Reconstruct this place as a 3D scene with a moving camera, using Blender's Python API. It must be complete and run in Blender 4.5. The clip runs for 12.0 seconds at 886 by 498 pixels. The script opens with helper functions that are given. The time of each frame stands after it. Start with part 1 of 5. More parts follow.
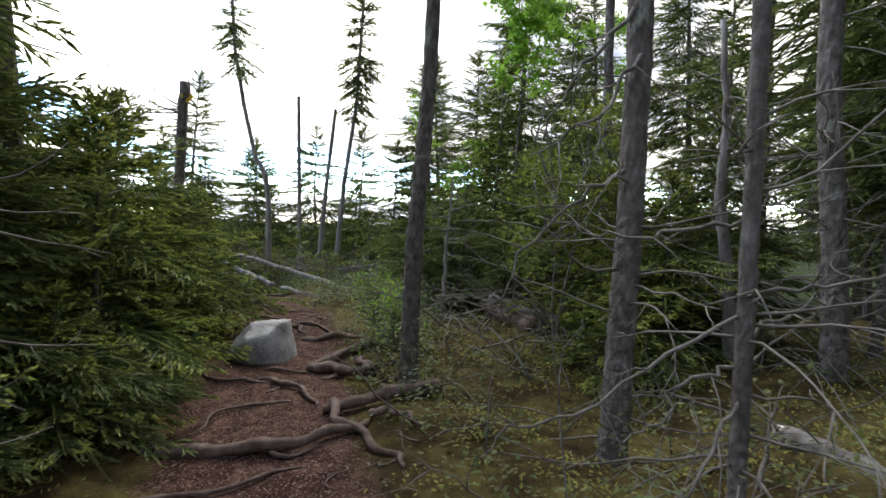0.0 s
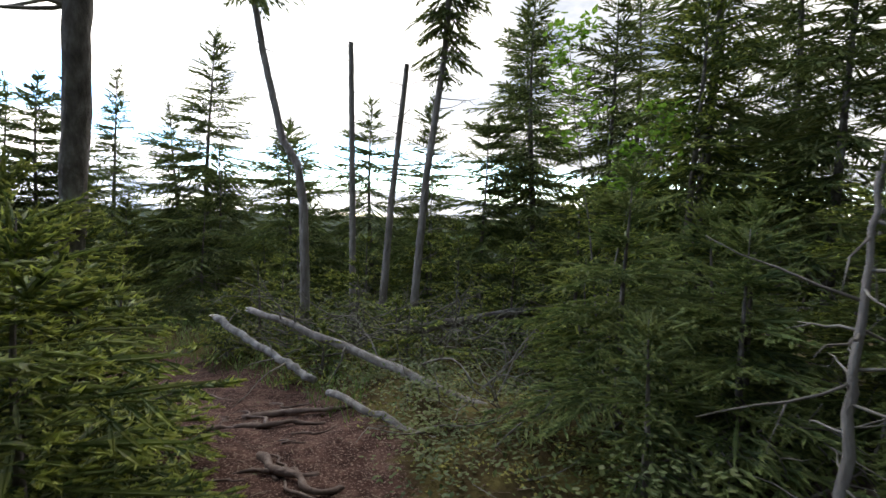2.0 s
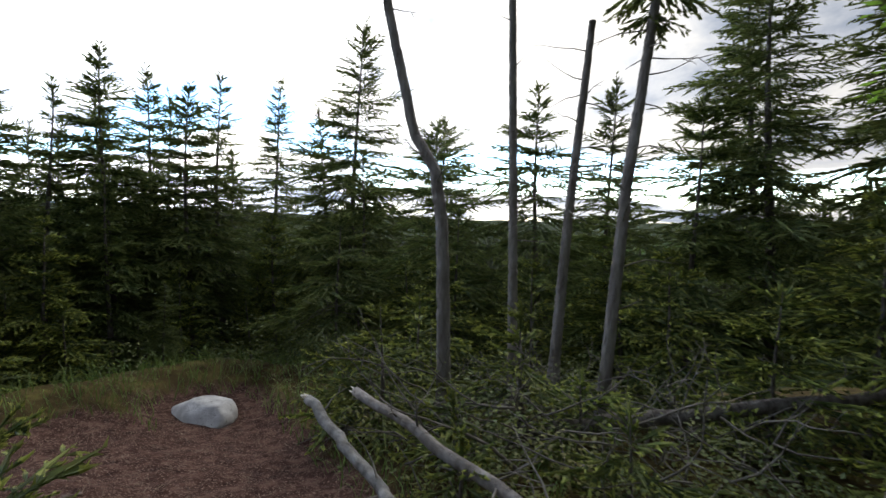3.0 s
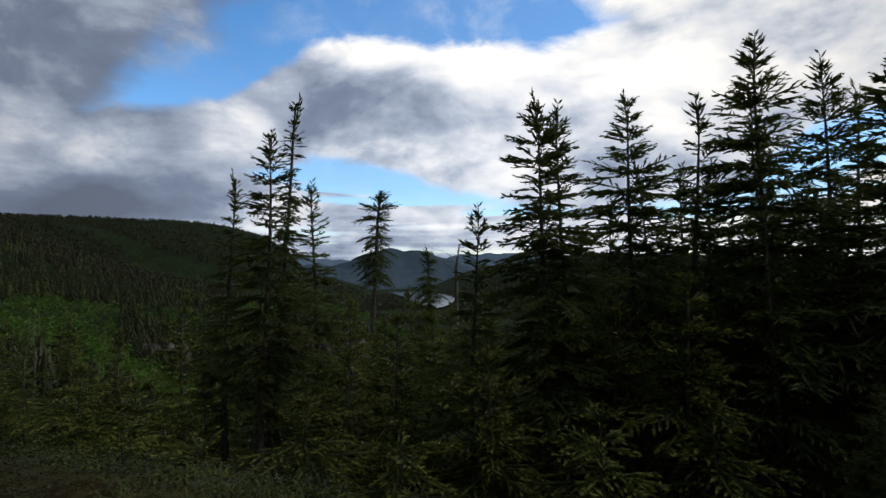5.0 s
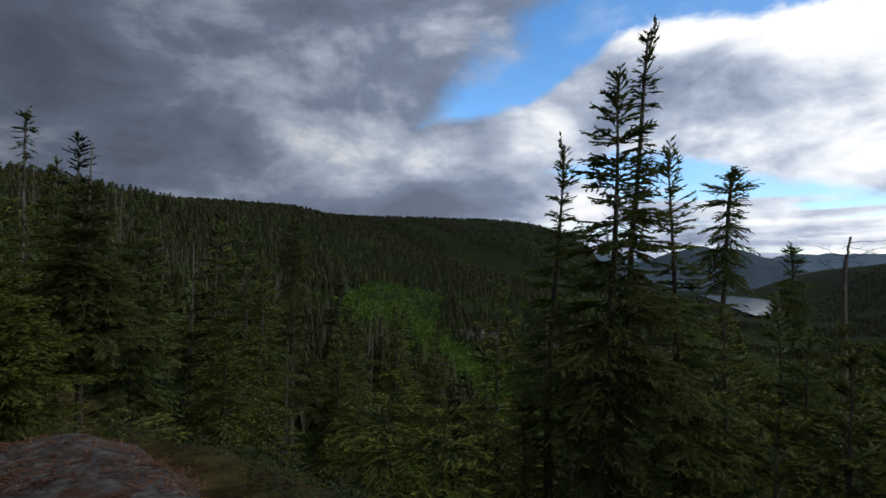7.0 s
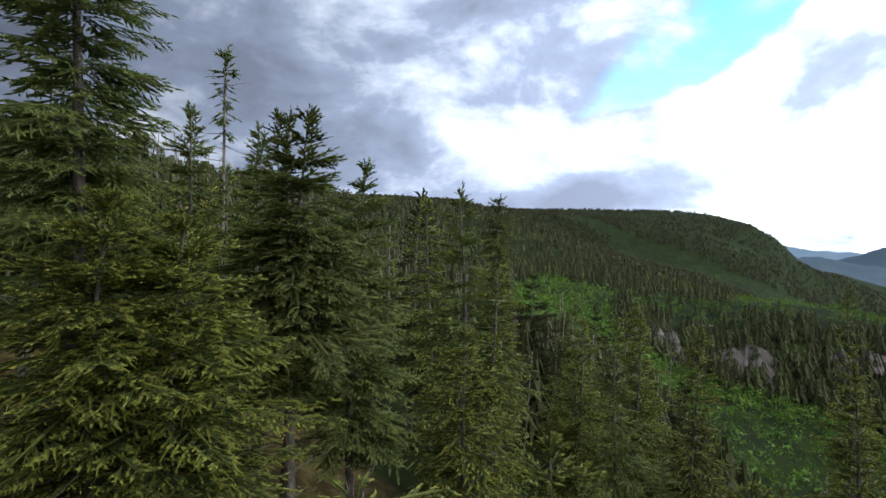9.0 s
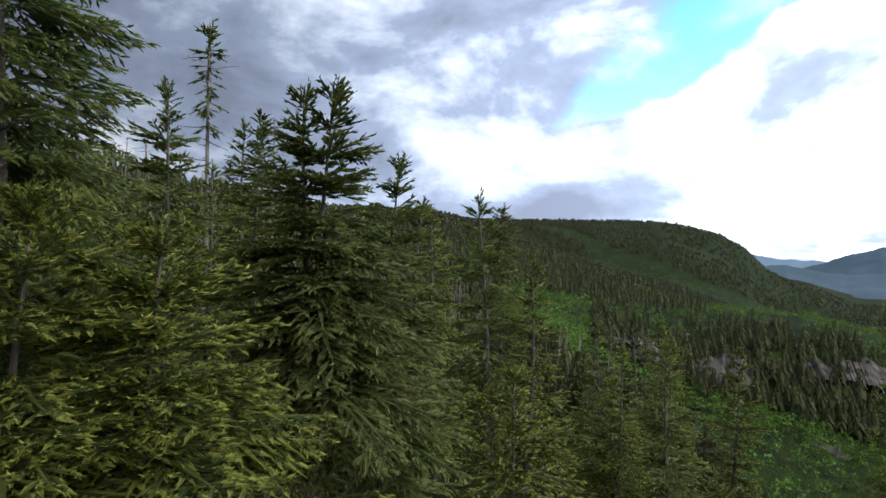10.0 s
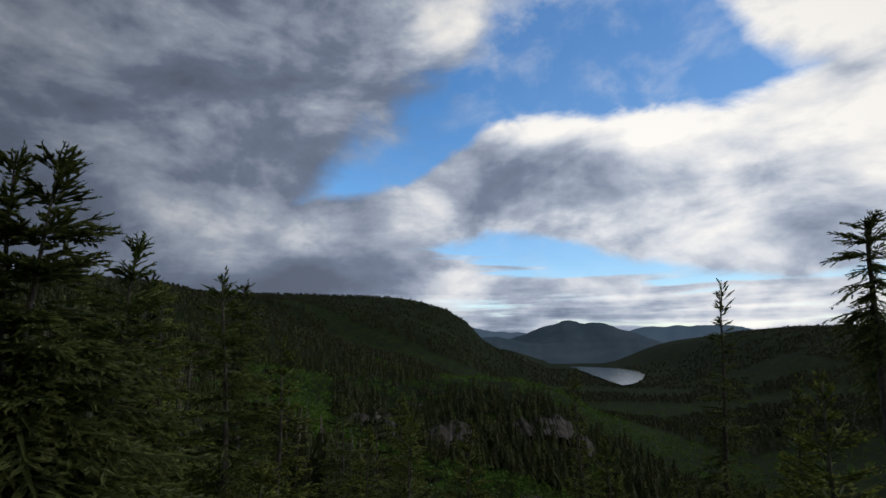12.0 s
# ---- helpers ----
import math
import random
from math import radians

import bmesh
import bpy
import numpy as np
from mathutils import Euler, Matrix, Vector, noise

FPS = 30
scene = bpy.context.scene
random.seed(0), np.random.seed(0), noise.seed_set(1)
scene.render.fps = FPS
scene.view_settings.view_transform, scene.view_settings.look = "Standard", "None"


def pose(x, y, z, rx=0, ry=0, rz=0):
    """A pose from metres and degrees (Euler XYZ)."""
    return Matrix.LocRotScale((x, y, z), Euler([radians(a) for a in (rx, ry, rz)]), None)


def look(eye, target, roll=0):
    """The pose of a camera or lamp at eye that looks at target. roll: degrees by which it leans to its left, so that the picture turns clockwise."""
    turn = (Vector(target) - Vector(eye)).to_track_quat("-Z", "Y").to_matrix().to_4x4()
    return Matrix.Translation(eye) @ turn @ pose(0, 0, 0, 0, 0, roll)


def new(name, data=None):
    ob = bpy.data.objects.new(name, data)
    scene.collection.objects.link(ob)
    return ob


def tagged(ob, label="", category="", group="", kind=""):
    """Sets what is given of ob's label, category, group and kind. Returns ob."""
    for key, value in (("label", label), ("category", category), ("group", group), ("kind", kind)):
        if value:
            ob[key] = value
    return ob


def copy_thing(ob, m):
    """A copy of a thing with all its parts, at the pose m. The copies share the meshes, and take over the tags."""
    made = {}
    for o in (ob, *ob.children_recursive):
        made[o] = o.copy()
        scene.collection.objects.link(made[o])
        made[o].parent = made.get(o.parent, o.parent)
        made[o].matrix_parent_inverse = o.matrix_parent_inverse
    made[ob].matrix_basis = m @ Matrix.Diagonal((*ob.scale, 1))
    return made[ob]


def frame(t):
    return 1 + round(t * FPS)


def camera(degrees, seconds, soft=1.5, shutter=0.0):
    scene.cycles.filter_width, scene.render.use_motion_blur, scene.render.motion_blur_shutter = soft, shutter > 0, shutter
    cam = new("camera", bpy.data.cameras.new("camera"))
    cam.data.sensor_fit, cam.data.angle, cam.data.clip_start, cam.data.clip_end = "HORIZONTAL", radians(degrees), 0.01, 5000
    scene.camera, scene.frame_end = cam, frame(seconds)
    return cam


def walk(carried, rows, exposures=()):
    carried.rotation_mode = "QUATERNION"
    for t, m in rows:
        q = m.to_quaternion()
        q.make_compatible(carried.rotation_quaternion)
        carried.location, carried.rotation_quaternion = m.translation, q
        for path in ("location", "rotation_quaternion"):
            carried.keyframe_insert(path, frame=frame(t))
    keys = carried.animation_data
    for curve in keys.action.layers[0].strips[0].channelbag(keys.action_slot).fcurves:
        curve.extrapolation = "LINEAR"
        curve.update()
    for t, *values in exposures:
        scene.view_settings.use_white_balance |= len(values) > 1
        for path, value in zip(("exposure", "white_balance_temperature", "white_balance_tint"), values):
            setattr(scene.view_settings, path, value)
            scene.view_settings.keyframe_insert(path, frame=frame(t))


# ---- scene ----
cam = camera(77.3, 12.0, shutter=0.1)
PATH = [
    (0, (0.273, 0.474, 1.442), (0.321, 2.472, 1.366), 1.5),
    (0.5, (0.097, 1.393, 1.592), (0.096, 3.391, 1.5), 1.4),
    (1, (-0.277, 2.32, 1.698), (-0.292, 4.318, 1.61), 1.5),
    (1.5, (-0.556, 3.305, 1.745), (-0.59, 5.302, 1.652), 1.5),
    (2, (-0.818, 4.372, 1.765), (-0.903, 6.368, 1.66), 1.2),
    (2.5, (-1.005, 5.36, 1.784), (-1.291, 7.337, 1.678), 0.8),
    (3, (-1.201, 6.283, 1.928), (-1.856, 8.17, 1.829), 0.8),
    (3.5, (-1.704, 7.083, 1.975), (-2.841, 8.727, 1.897), 0.8),
    (3.7, (-1.927, 7.34, 1.946), (-3.244, 8.844, 1.882), 0.8),
    (5.3, (-3.702, 8.149, 1.961), (-5.691, 8.333, 2.06), -1.0),
    (5.5, (-3.882, 8.172, 1.926), (-5.875, 8.317, 2.019), -0.8),
    (6, (-4.422, 8.171, 1.866), (-6.418, 8.067, 1.943), -0.2),
    (6.5, (-5.016, 7.895, 1.879), (-6.968, 7.469, 1.963), 0.2),
    (7, (-5.482, 7.417, 1.973), (-7.346, 6.696, 2.052), 0.9),
    (7.5, (-5.972, 6.968, 1.996), (-7.712, 5.984, 2.05), 2.2),
    (7.7, (-6.211, 6.758, 1.97), (-7.897, 5.684, 2.021), 2.9),
    (9.3, (-7.503, 4.233, 1.755), (-9.086, 3.012, 1.801), 1.4),
    (9.5, (-7.651, 3.951, 1.77), (-9.239, 2.737, 1.827), 1.4),
    (10, (-7.893, 3.486, 1.857), (-9.529, 2.339, 1.94), 1.1),
    (10.5, (-7.948, 3.247, 1.93), (-9.642, 2.188, 2.042), 0.9),
    (11, (-7.913, 3.206, 1.954), (-9.696, 2.32, 2.143), 0.8),
    (11.5, (-7.853, 3.31, 1.965), (-9.733, 2.685, 2.239), 0.6),
    (12, (-7.83, 3.383, 1.967), (-9.775, 3.084, 2.322), -0.5),
]
EXPOSURES = [(0.0, 1.85), (1.5, 1.6), (2.0, 1.45), (2.5, 1.2), (3.0, 1.02), (3.7, 0.55), (5.3, -0.86), (6.5, -0.8), (7.0, -0.65), (7.7, -0.2), (9.3, 1.0), (9.9, 0.95), (10.5, 0.45), (11.0, -0.2), (11.5, -0.7), (12.0, -1.0)]
walk(cam, [(t, look(eye, target, roll)) for t, eye, target, roll in PATH], EXPOSURES)

# ---- sky and sun ----
SUN_AZ, SUN_EL = 15.0, 44.0
world = bpy.data.worlds.new("sky")
scene.world = world
world.use_nodes = True


def node(tree, kind, **values):
    n = tree.nodes.new(kind)
    for key, value in values.items():
        n.inputs[key.replace("_", " ")].default_value = value
    return n


def math_node(tree, operation, a, b=None, c=None):
    n = tree.nodes.new("ShaderNodeMath")
    n.operation = operation
    for slot, value in enumerate((a, b, c)):
        if value is None:
            continue
        if isinstance(value, (int, float)):
            n.inputs[slot].default_value = value
        else:
            tree.links.new(value, n.inputs[slot])
    return n.outputs[0]


def ramp(tree, fac, stops):
    n = tree.nodes.new("ShaderNodeValToRGB")
    els = n.color_ramp.elements
    while len(els) < len(stops):
        els.new(0.5)
    for e, (p, c) in zip(els, stops):
        e.position, e.color = p, (*c, 1)
    tree.links.new(fac, n.inputs[0])
    return n.outputs[0]


def mix(tree, fac, a, b):
    n = tree.nodes.new("ShaderNodeMix")
    n.data_type = "RGBA"
    for slot, value in ((0, fac), (6, a), (7, b)):
        if isinstance(value, tuple):
            n.inputs[slot].default_value = (*value, 1)
        elif isinstance(value, (int, float)):
            n.inputs[slot].default_value = value
        else:
            tree.links.new(value, n.inputs[slot])
    return n.outputs[2]


def build_sky():
    t = world.node_tree
    t.nodes.clear()
    link = t.links.new
    sky = t.nodes.new("ShaderNodeTexSky")
    sky.sky_type, sky.sun_disc = "NISHITA", False
    sky.sun_elevation, sky.sun_rotation = radians(SUN_EL), radians(SUN_AZ)
    sky_bg = t.nodes.new("ShaderNodeBackground")
    sky_bg.inputs[1].default_value = 0.15
    sky.dust_density, sky.ozone_density = 0.2, 3.0
    clear = node(t, "ShaderNodeHueSaturation", Saturation=1.25, Value=2.3)
    link(sky.outputs[0], clear.inputs["Color"])
    link(clear.outputs[0], sky_bg.inputs[0])
    tc = t.nodes.new("ShaderNodeTexCoord")
    sep = t.nodes.new("ShaderNodeSeparateXYZ")
    link(tc.outputs["Generated"], sep.inputs[0])
    x, y, z = sep.outputs

    def calc(operation, a, b=None, c=None):
        return math_node(t, operation, a, b, c)

    def noise_at(wide, tall, scale, detail, rough, seed):
        """Noise over bearing and height, in degrees."""
        v = t.nodes.new("ShaderNodeCombineXYZ")
        link(calc("DIVIDE", az, wide), v.inputs[0])
        link(calc("DIVIDE", el, tall), v.inputs[1])
        v.inputs[2].default_value = seed
        n = node(t, "ShaderNodeTexNoise", Scale=scale, Detail=detail, Roughness=rough, Distortion=0.25)
        link(v.outputs[0], n.inputs["Vector"])
        return n.outputs[0]

    def line_of(points):
        """A height in degrees, from 0 to 60, as a line over the bearings -60 to 120."""
        f = calc("DIVIDE", calc("ADD", az, 60.0), 180.0)
        return calc("MULTIPLY", ramp(t, f, [((a + 60) / 180, (h / 60,) * 3) for a, h in points]), 60.0)

    def soft(value, lo, hi):
        m = t.nodes.new("ShaderNodeMapRange")
        m.interpolation_type = "SMOOTHSTEP"
        link(value, m.inputs[0])
        m.inputs[1].default_value, m.inputs[2].default_value = lo, hi
        return m.outputs[0]

    # bearing from the west, growing northwards, and height
    az = calc("MULTIPLY", calc("ARCTAN2", y, calc("MULTIPLY", x, -1.0)), 57.3)
    el = calc("MULTIPLY", calc("ARCSINE", z), 57.3)
    puff = calc("SUBTRACT", noise_at(9.0, 6.0, 1.0, 9.0, 0.58, 0.0), 0.5)
    billow = calc("SUBTRACT", noise_at(15.0, 7.5, 1.0, 8.0, 0.55, 4.2), 0.5)
    streak = calc("SUBTRACT", noise_at(14.0, 1.3, 1.0, 7.0, 0.55, 8.1), 0.5)
    # a rift of open sky: a crisp bright bank below it, ragged grey cloud above it
    bank = line_of([(-60, 10), (-22, 16), (-12.6, 17), (-9, 19.5), (-4, 23), (4.6, 24), (14.7, 23), (22, 23.5), (40, 27), (120, 27)])
    roof = line_of([(-60, 0), (-30, 4), (-23, 11), (-18, 19), (-9, 24.5), (-3.2, 28.2), (5, 33.6), (12, 40), (16, 40), (20, 31), (24, 24), (30, 18), (120, 18)])
    under = calc("ADD", calc("SUBTRACT", bank, el), calc("MULTIPLY", puff, 5.0))
    over = calc("ADD", calc("SUBTRACT", el, roof), calc("MULTIPLY", puff, 16.0))
    # a low strip of clear sky with thin streaks across it
    top = line_of([(-60, 0), (-16, 9.6), (-12, 10.6), (-3.6, 12.3), (4, 11.6), (12, 9.3), (16.4, 7.8), (24, 6.5), (36, 7), (44, 13), (52, 14), (64, 7), (76, 8), (95, 6), (120, 4)])
    foot = line_of([(-60, 6), (-16, 10.5), (-12, 9.8), (-4.3, 7.4), (3.7, 6.4), (14.3, 5.0), (24, 5), (36, 5), (44, 6), (52, 8), (64, 4), (76, 3), (95, 1), (120, 2)])
    strip = calc("MINIMUM", calc("ADD", calc("SUBTRACT", top, el), calc("MULTIPLY", puff, 5.0)), calc("ADD", calc("SUBTRACT", el, foot), calc("MULTIPLY", streak, 9.0)))
    clear_low = calc("MULTIPLY", soft(strip, -0.1, 1.3), 0.92)
    thin_low = calc("MULTIPLY", calc("MULTIPLY", soft(calc("SUBTRACT", 6.5, el), 0.0, 2.5), soft(calc("ADD", calc("DIVIDE", az, 14.0), 1.2), 0.0, 1.0)), soft(streak, 0.02, 0.16))
    cover = calc("MAXIMUM", soft(under, -0.2, 1.4), soft(over, -1.5, 5.5))
    cover = calc("MULTIPLY", cover, calc("SUBTRACT", 1.0, calc("MAXIMUM", clear_low, calc("MULTIPLY", thin_low, 0.75))))
    # sunlit tops along the bank, grey bellies below, heavy grey cloud to the south
    side = line_of([(-60, 19), (-34, 20.5), (-16, 25), (-6, 28), (8, 34), (24, 42), (120, 46)])
    lit = calc("MULTIPLY", soft(calc("SUBTRACT", 6.0, under), 0.0, 5.5), soft(calc("ADD", calc("DIVIDE", az, 8.0), 1.6), 0.0, 1.0))
    belly = calc("MULTIPLY", soft(calc("ABSOLUTE", calc("SUBTRACT", under, 9.0)), 4.5, 0.0), soft(calc("DIVIDE", calc("SUBTRACT", 22.0, az), 20.0), 0.0, 1.0))
    above = soft(over, -1.0, 4.0)
    bright = calc("ADD", calc("DIVIDE", side, 60.0), calc("ADD", calc("MULTIPLY", billow, 1.45), calc("MULTIPLY", puff, 0.75)))
    bright = calc("ADD", bright, calc("MULTIPLY", calc("MULTIPLY", lit, 0.30), calc("SUBTRACT", 1.0, above)))
    bright = calc("SUBTRACT", bright, calc("MULTIPLY", belly, 0.14))
    low = soft(calc("SUBTRACT", 7.0, el), 0.0, 3.0)
    bright = calc("ADD", bright, calc("MULTIPLY", low, calc("ADD", calc("MULTIPLY", streak, 1.1), 0.08)))
    cloud = ramp(t, bright, [(0.05, (0.098, 0.117, 0.162)), (0.30, (0.140, 0.171, 0.240)), (0.50, (0.285, 0.325, 0.400)), (0.66, (0.50, 0.52, 0.56)), (0.86, (0.74, 0.72, 0.69))])
    cloud_bg = t.nodes.new("ShaderNodeBackground")
    glow = calc("ADD", calc("SUBTRACT", calc("MULTIPLY", y, 0.2), x), calc("MULTIPLY", z, 0.1))
    link(calc("ADD", calc("MULTIPLY", calc("POWER", calc("MAXIMUM", glow, 0.0), 1.5), 2.05), 0.64), cloud_bg.inputs[1])
    link(cloud, cloud_bg.inputs[0])
    both = t.nodes.new("ShaderNodeMixShader")
    veil = calc("MAXIMUM", cover, calc("ADD", calc("MULTIPLY", soft(puff, -0.05, 0.25), 0.30), 0.04))
    link(veil, both.inputs[0])
    link(sky_bg.outputs[0], both.inputs[1])
    link(cloud_bg.outputs[0], both.inputs[2])
    out = t.nodes.new("ShaderNodeOutputWorld")
    link(both.outputs[0], out.inputs[0])


build_sky()
sun = new("sun", bpy.data.lights.new("sun", "SUN"))
sun.data.energy, sun.data.angle, sun.data.color = 0.7, radians(20), (1.0, 0.97, 0.93)
sun.matrix_world = look((0, 0, 0), (-math.sin(radians(SUN_AZ)) * math.cos(radians(SUN_EL)), -math.cos(radians(SUN_AZ)) * math.cos(radians(SUN_EL)), -math.sin(radians(SUN_EL))))


# ---- materials ----
def material(name, colours, scale=8.0, rough=0.85, bump=0.3, bump_scale=40.0, stretch=(1, 1, 1), spread=0.0, through_light=0.0, detail=5.0, second=None, fresh=None):
    """Noise-ramped colours at one scale, fine relief at another; spread: how far single pieces differ; through_light: share of light let through."""
    m = bpy.data.materials.new(name)
    m.use_nodes = True
    t = m.node_tree
    link = t.links.new
    bsdf, out = t.nodes["Principled BSDF"], t.nodes["Material Output"]
    tc = t.nodes.new("ShaderNodeTexCoord")
    mp = t.nodes.new("ShaderNodeMapping")
    mp.inputs["Scale"].default_value = stretch
    link(tc.outputs["Object"], mp.inputs[0])
    n1 = node(t, "ShaderNodeTexNoise", Scale=scale, Detail=detail, Roughness=0.6)
    link(mp.outputs[0], n1.inputs["Vector"])
    stops = [(0.25 + 0.5 * i / max(1, len(colours) - 1), c) for i, c in enumerate(colours)]
    colour = ramp(t, n1.outputs[0], stops)
    if second:
        n3 = node(t, "ShaderNodeTexNoise", Scale=second[0], Detail=6.0, Roughness=0.65)
        link(mp.outputs[0], n3.inputs["Vector"])
        f = ramp(t, n3.outputs[0], [(second[1], (0, 0, 0)), (second[1] + 0.08, (1, 1, 1))])
        colour = mix(t, f, colour, second[2])
    if fresh:
        tip = t.nodes.new("ShaderNodeAttribute")
        tip.attribute_name = "tip"
        colour = mix(t, math_node(t, "MULTIPLY", tip.outputs["Fac"], 0.9), colour, fresh)
    if spread:
        geo, info = t.nodes.new("ShaderNodeNewGeometry"), t.nodes.new("ShaderNodeObjectInfo")
        vary = t.nodes.new("ShaderNodeHueSaturation")
        rnd = math_node(t, "ADD", math_node(t, "MULTIPLY", geo.outputs["Random Per Island"], 0.7), math_node(t, "MULTIPLY", info.outputs["Random"], 0.3))
        link(math_node(t, "ADD", math_node(t, "MULTIPLY", rnd, 2 * spread), 1 - spread), vary.inputs["Value"])
        link(math_node(t, "ADD", math_node(t, "MULTIPLY", rnd, 0.07 * spread), 0.5 - 0.035 * spread), vary.inputs["Hue"])
        link(colour, vary.inputs["Color"])
        colour = vary.outputs[0]
    link(colour, bsdf.inputs["Base Color"])
    bsdf.inputs["Roughness"].default_value = rough
    bsdf.inputs["Specular IOR Level"].default_value = 0.3
    if bump:
        n2 = node(t, "ShaderNodeTexNoise", Scale=bump_scale, Detail=6.0, Roughness=0.65)
        link(mp.outputs[0], n2.inputs["Vector"])
        b = node(t, "ShaderNodeBump", Strength=bump, Distance=0.02)
        link(n2.outputs[0], b.inputs["Height"])
        link(b.outputs[0], bsdf.inputs["Normal"])
    if through_light:
        tr = t.nodes.new("ShaderNodeBsdfTranslucent")
        link(colour, tr.inputs[0])
        both = node(t, "ShaderNodeMixShader", Fac=through_light)
        link(bsdf.outputs[0], both.inputs[1])
        link(tr.outputs[0], both.inputs[2])
        link(both.outputs[0], out.inputs[0])
    return m


BARK = material("spruce_bark", [(0.05, 0.043, 0.038), (0.14, 0.122, 0.108), (0.27, 0.25, 0.23)], 22, 0.95, 1.0, 45, (1, 1, 0.55), second=(7.0, 0.60, (0.30, 0.31, 0.27)))
GREY_WOOD = material("weathered_grey_wood", [(0.10, 0.085, 0.073), (0.22, 0.197, 0.178), (0.36, 0.34, 0.315)], 14, 0.9, 0.8, 50, (1, 1, 0.3), second=(9.0, 0.60, (0.08, 0.065, 0.053)))
DEAD_TWIG = material("dead_twig_wood", [(0.07, 0.058, 0.048), (0.16, 0.145, 0.125), (0.26, 0.24, 0.215)], 12, 0.9, 0.2, 60)
ROOT_WOOD = material("worn_root_wood", [(0.06, 0.038, 0.03), (0.14, 0.095, 0.075), (0.25, 0.19, 0.16)], 12, 0.75, 0.6, 50)
BIRCH_BARK = material("pale_birch_bark", [(0.06, 0.052, 0.045), (0.22, 0.21, 0.195), (0.38, 0.37, 0.35)], 16, 0.85, 0.8, 40, (1, 1, 0.6))
NEEDLE = material("spruce_needles", [(0.024, 0.040, 0.016), (0.072, 0.104, 0.034), (0.138, 0.172, 0.053), (0.225, 0.25, 0.078)], 4, 0.6, 0, spread=0.45, through_light=0.38, fresh=(0.27, 0.31, 0.095))
NEEDLE_YOUNG = material("young_spruce_needles", [(0.020, 0.034, 0.012), (0.056, 0.084, 0.024), (0.125, 0.155, 0.040), (0.22, 0.24, 0.06)], 6, 0.6, 0, spread=0.5, through_light=0.32, fresh=(0.46, 0.49, 0.10))
NEEDLE_FAR = material("distant_spruce_needles", [(0.022, 0.030, 0.010), (0.046, 0.054, 0.017), (0.080, 0.080, 0.028)], 0.3, 0.7, 0, spread=0.55, through_light=0.15)
BROWN_NEEDLE = material("spruce_needles", [(0.024, 0.040, 0.016), (0.072, 0.104, 0.034), (0.138, 0.172, 0.053), (0.225, 0.25, 0.078)], 4, 0.6, 0, spread=0.45, through_light=0.38, fresh=(0.27, 0.31, 0.095))
LEAF = material("bright_birch_leaves", [(0.13, 0.26, 0.03), (0.22, 0.38, 0.05), (0.30, 0.46, 0.07)], 3, 0.5, 0, spread=0.35, through_light=0.55)
YELLOW_LEAF = material("yellow_green_leaves", [(0.12, 0.16, 0.025), (0.21, 0.26, 0.045), (0.30, 0.34, 0.07)], 3, 0.5, 0, spread=0.35, through_light=0.45)
SHRUB_LEAF = material("shrub_leaves", [(0.018, 0.032, 0.011), (0.055, 0.080, 0.022), (0.115, 0.132, 0.036), (0.20, 0.17, 0.055)], 1.6, 0.6, 0, spread=0.5, through_light=0.3)
MOSS = material("yellow_green_moss", [(0.08, 0.082, 0.02), (0.20, 0.19, 0.045), (0.33, 0.285, 0.075)], 3, 0.95, 0, spread=0.4)
GRASS = material("fresh_grass", [(0.07, 0.13, 0.025), (0.13, 0.20, 0.045), (0.22, 0.27, 0.08)], 2, 0.6, 0, spread=0.4, through_light=0.3)
GRANITE = material("pale_granite", [(0.30, 0.295, 0.285), (0.49, 0.48, 0.47), (0.66, 0.65, 0.64)], 9, 0.8, 0.8, 45, second=(25.0, 0.6, (0.22, 0.21, 0.2)))
OUTCROP = material("weathered_outcrop_rock", [(0.035, 0.030, 0.028), (0.105, 0.094, 0.090), (0.25, 0.235, 0.228)], 9, 0.85, 1.0, 22, second=(1.5, 0.56, (0.09, 0.038, 0.021)))
CLIFF = material("grey_cliff_rock", [(0.030, 0.028, 0.025), (0.090, 0.083, 0.078), (0.20, 0.186, 0.18)], 0.5, 0.9, 0.9, 1.2, (1, 1, 0.6), second=(0.35, 0.57, (0.03, 0.04, 0.016)))
LITTER = material("needle_litter", [(0.05, 0.03, 0.022), (0.12, 0.078, 0.056), (0.26, 0.20, 0.15)], 3, 0.9, 0, spread=0.5)
RUST = material("rusty_dry_needles", [(0.07, 0.030, 0.018), (0.15, 0.065, 0.035), (0.26, 0.13, 0.07)], 3, 0.9, 0, spread=0.5)
YELLOW = material("yellow_trail_marker_paint", [(0.65, 0.42, 0.02), (0.75, 0.52, 0.04)], 20, 0.5, 0.1, 30)
FRESH_BREAK = material("pale_broken_wood", [(0.62, 0.56, 0.46), (0.75, 0.70, 0.60)], 20, 0.85, 0.5, 60)
# Distance haze is painted into these hill colours as blue, paler for the farther ranges.
HAZED_HILL = material("hills_in_painted_blue_green_haze", [(0.032, 0.060, 0.080), (0.055, 0.086, 0.115), (0.088, 0.122, 0.155)], 0.008, 1.0, 0)
HAZED_PALE = material("hills_in_painted_pale_blue_haze", [(0.09, 0.13, 0.19), (0.12, 0.165, 0.23), (0.15, 0.20, 0.27)], 0.005, 1.0, 0)
SCRUB = material("distant_dull_scrub", [(0.030, 0.055, 0.012), (0.060, 0.095, 0.020), (0.10, 0.135, 0.03)], 0.2, 0.7, 0, spread=0.45, through_light=0.2)
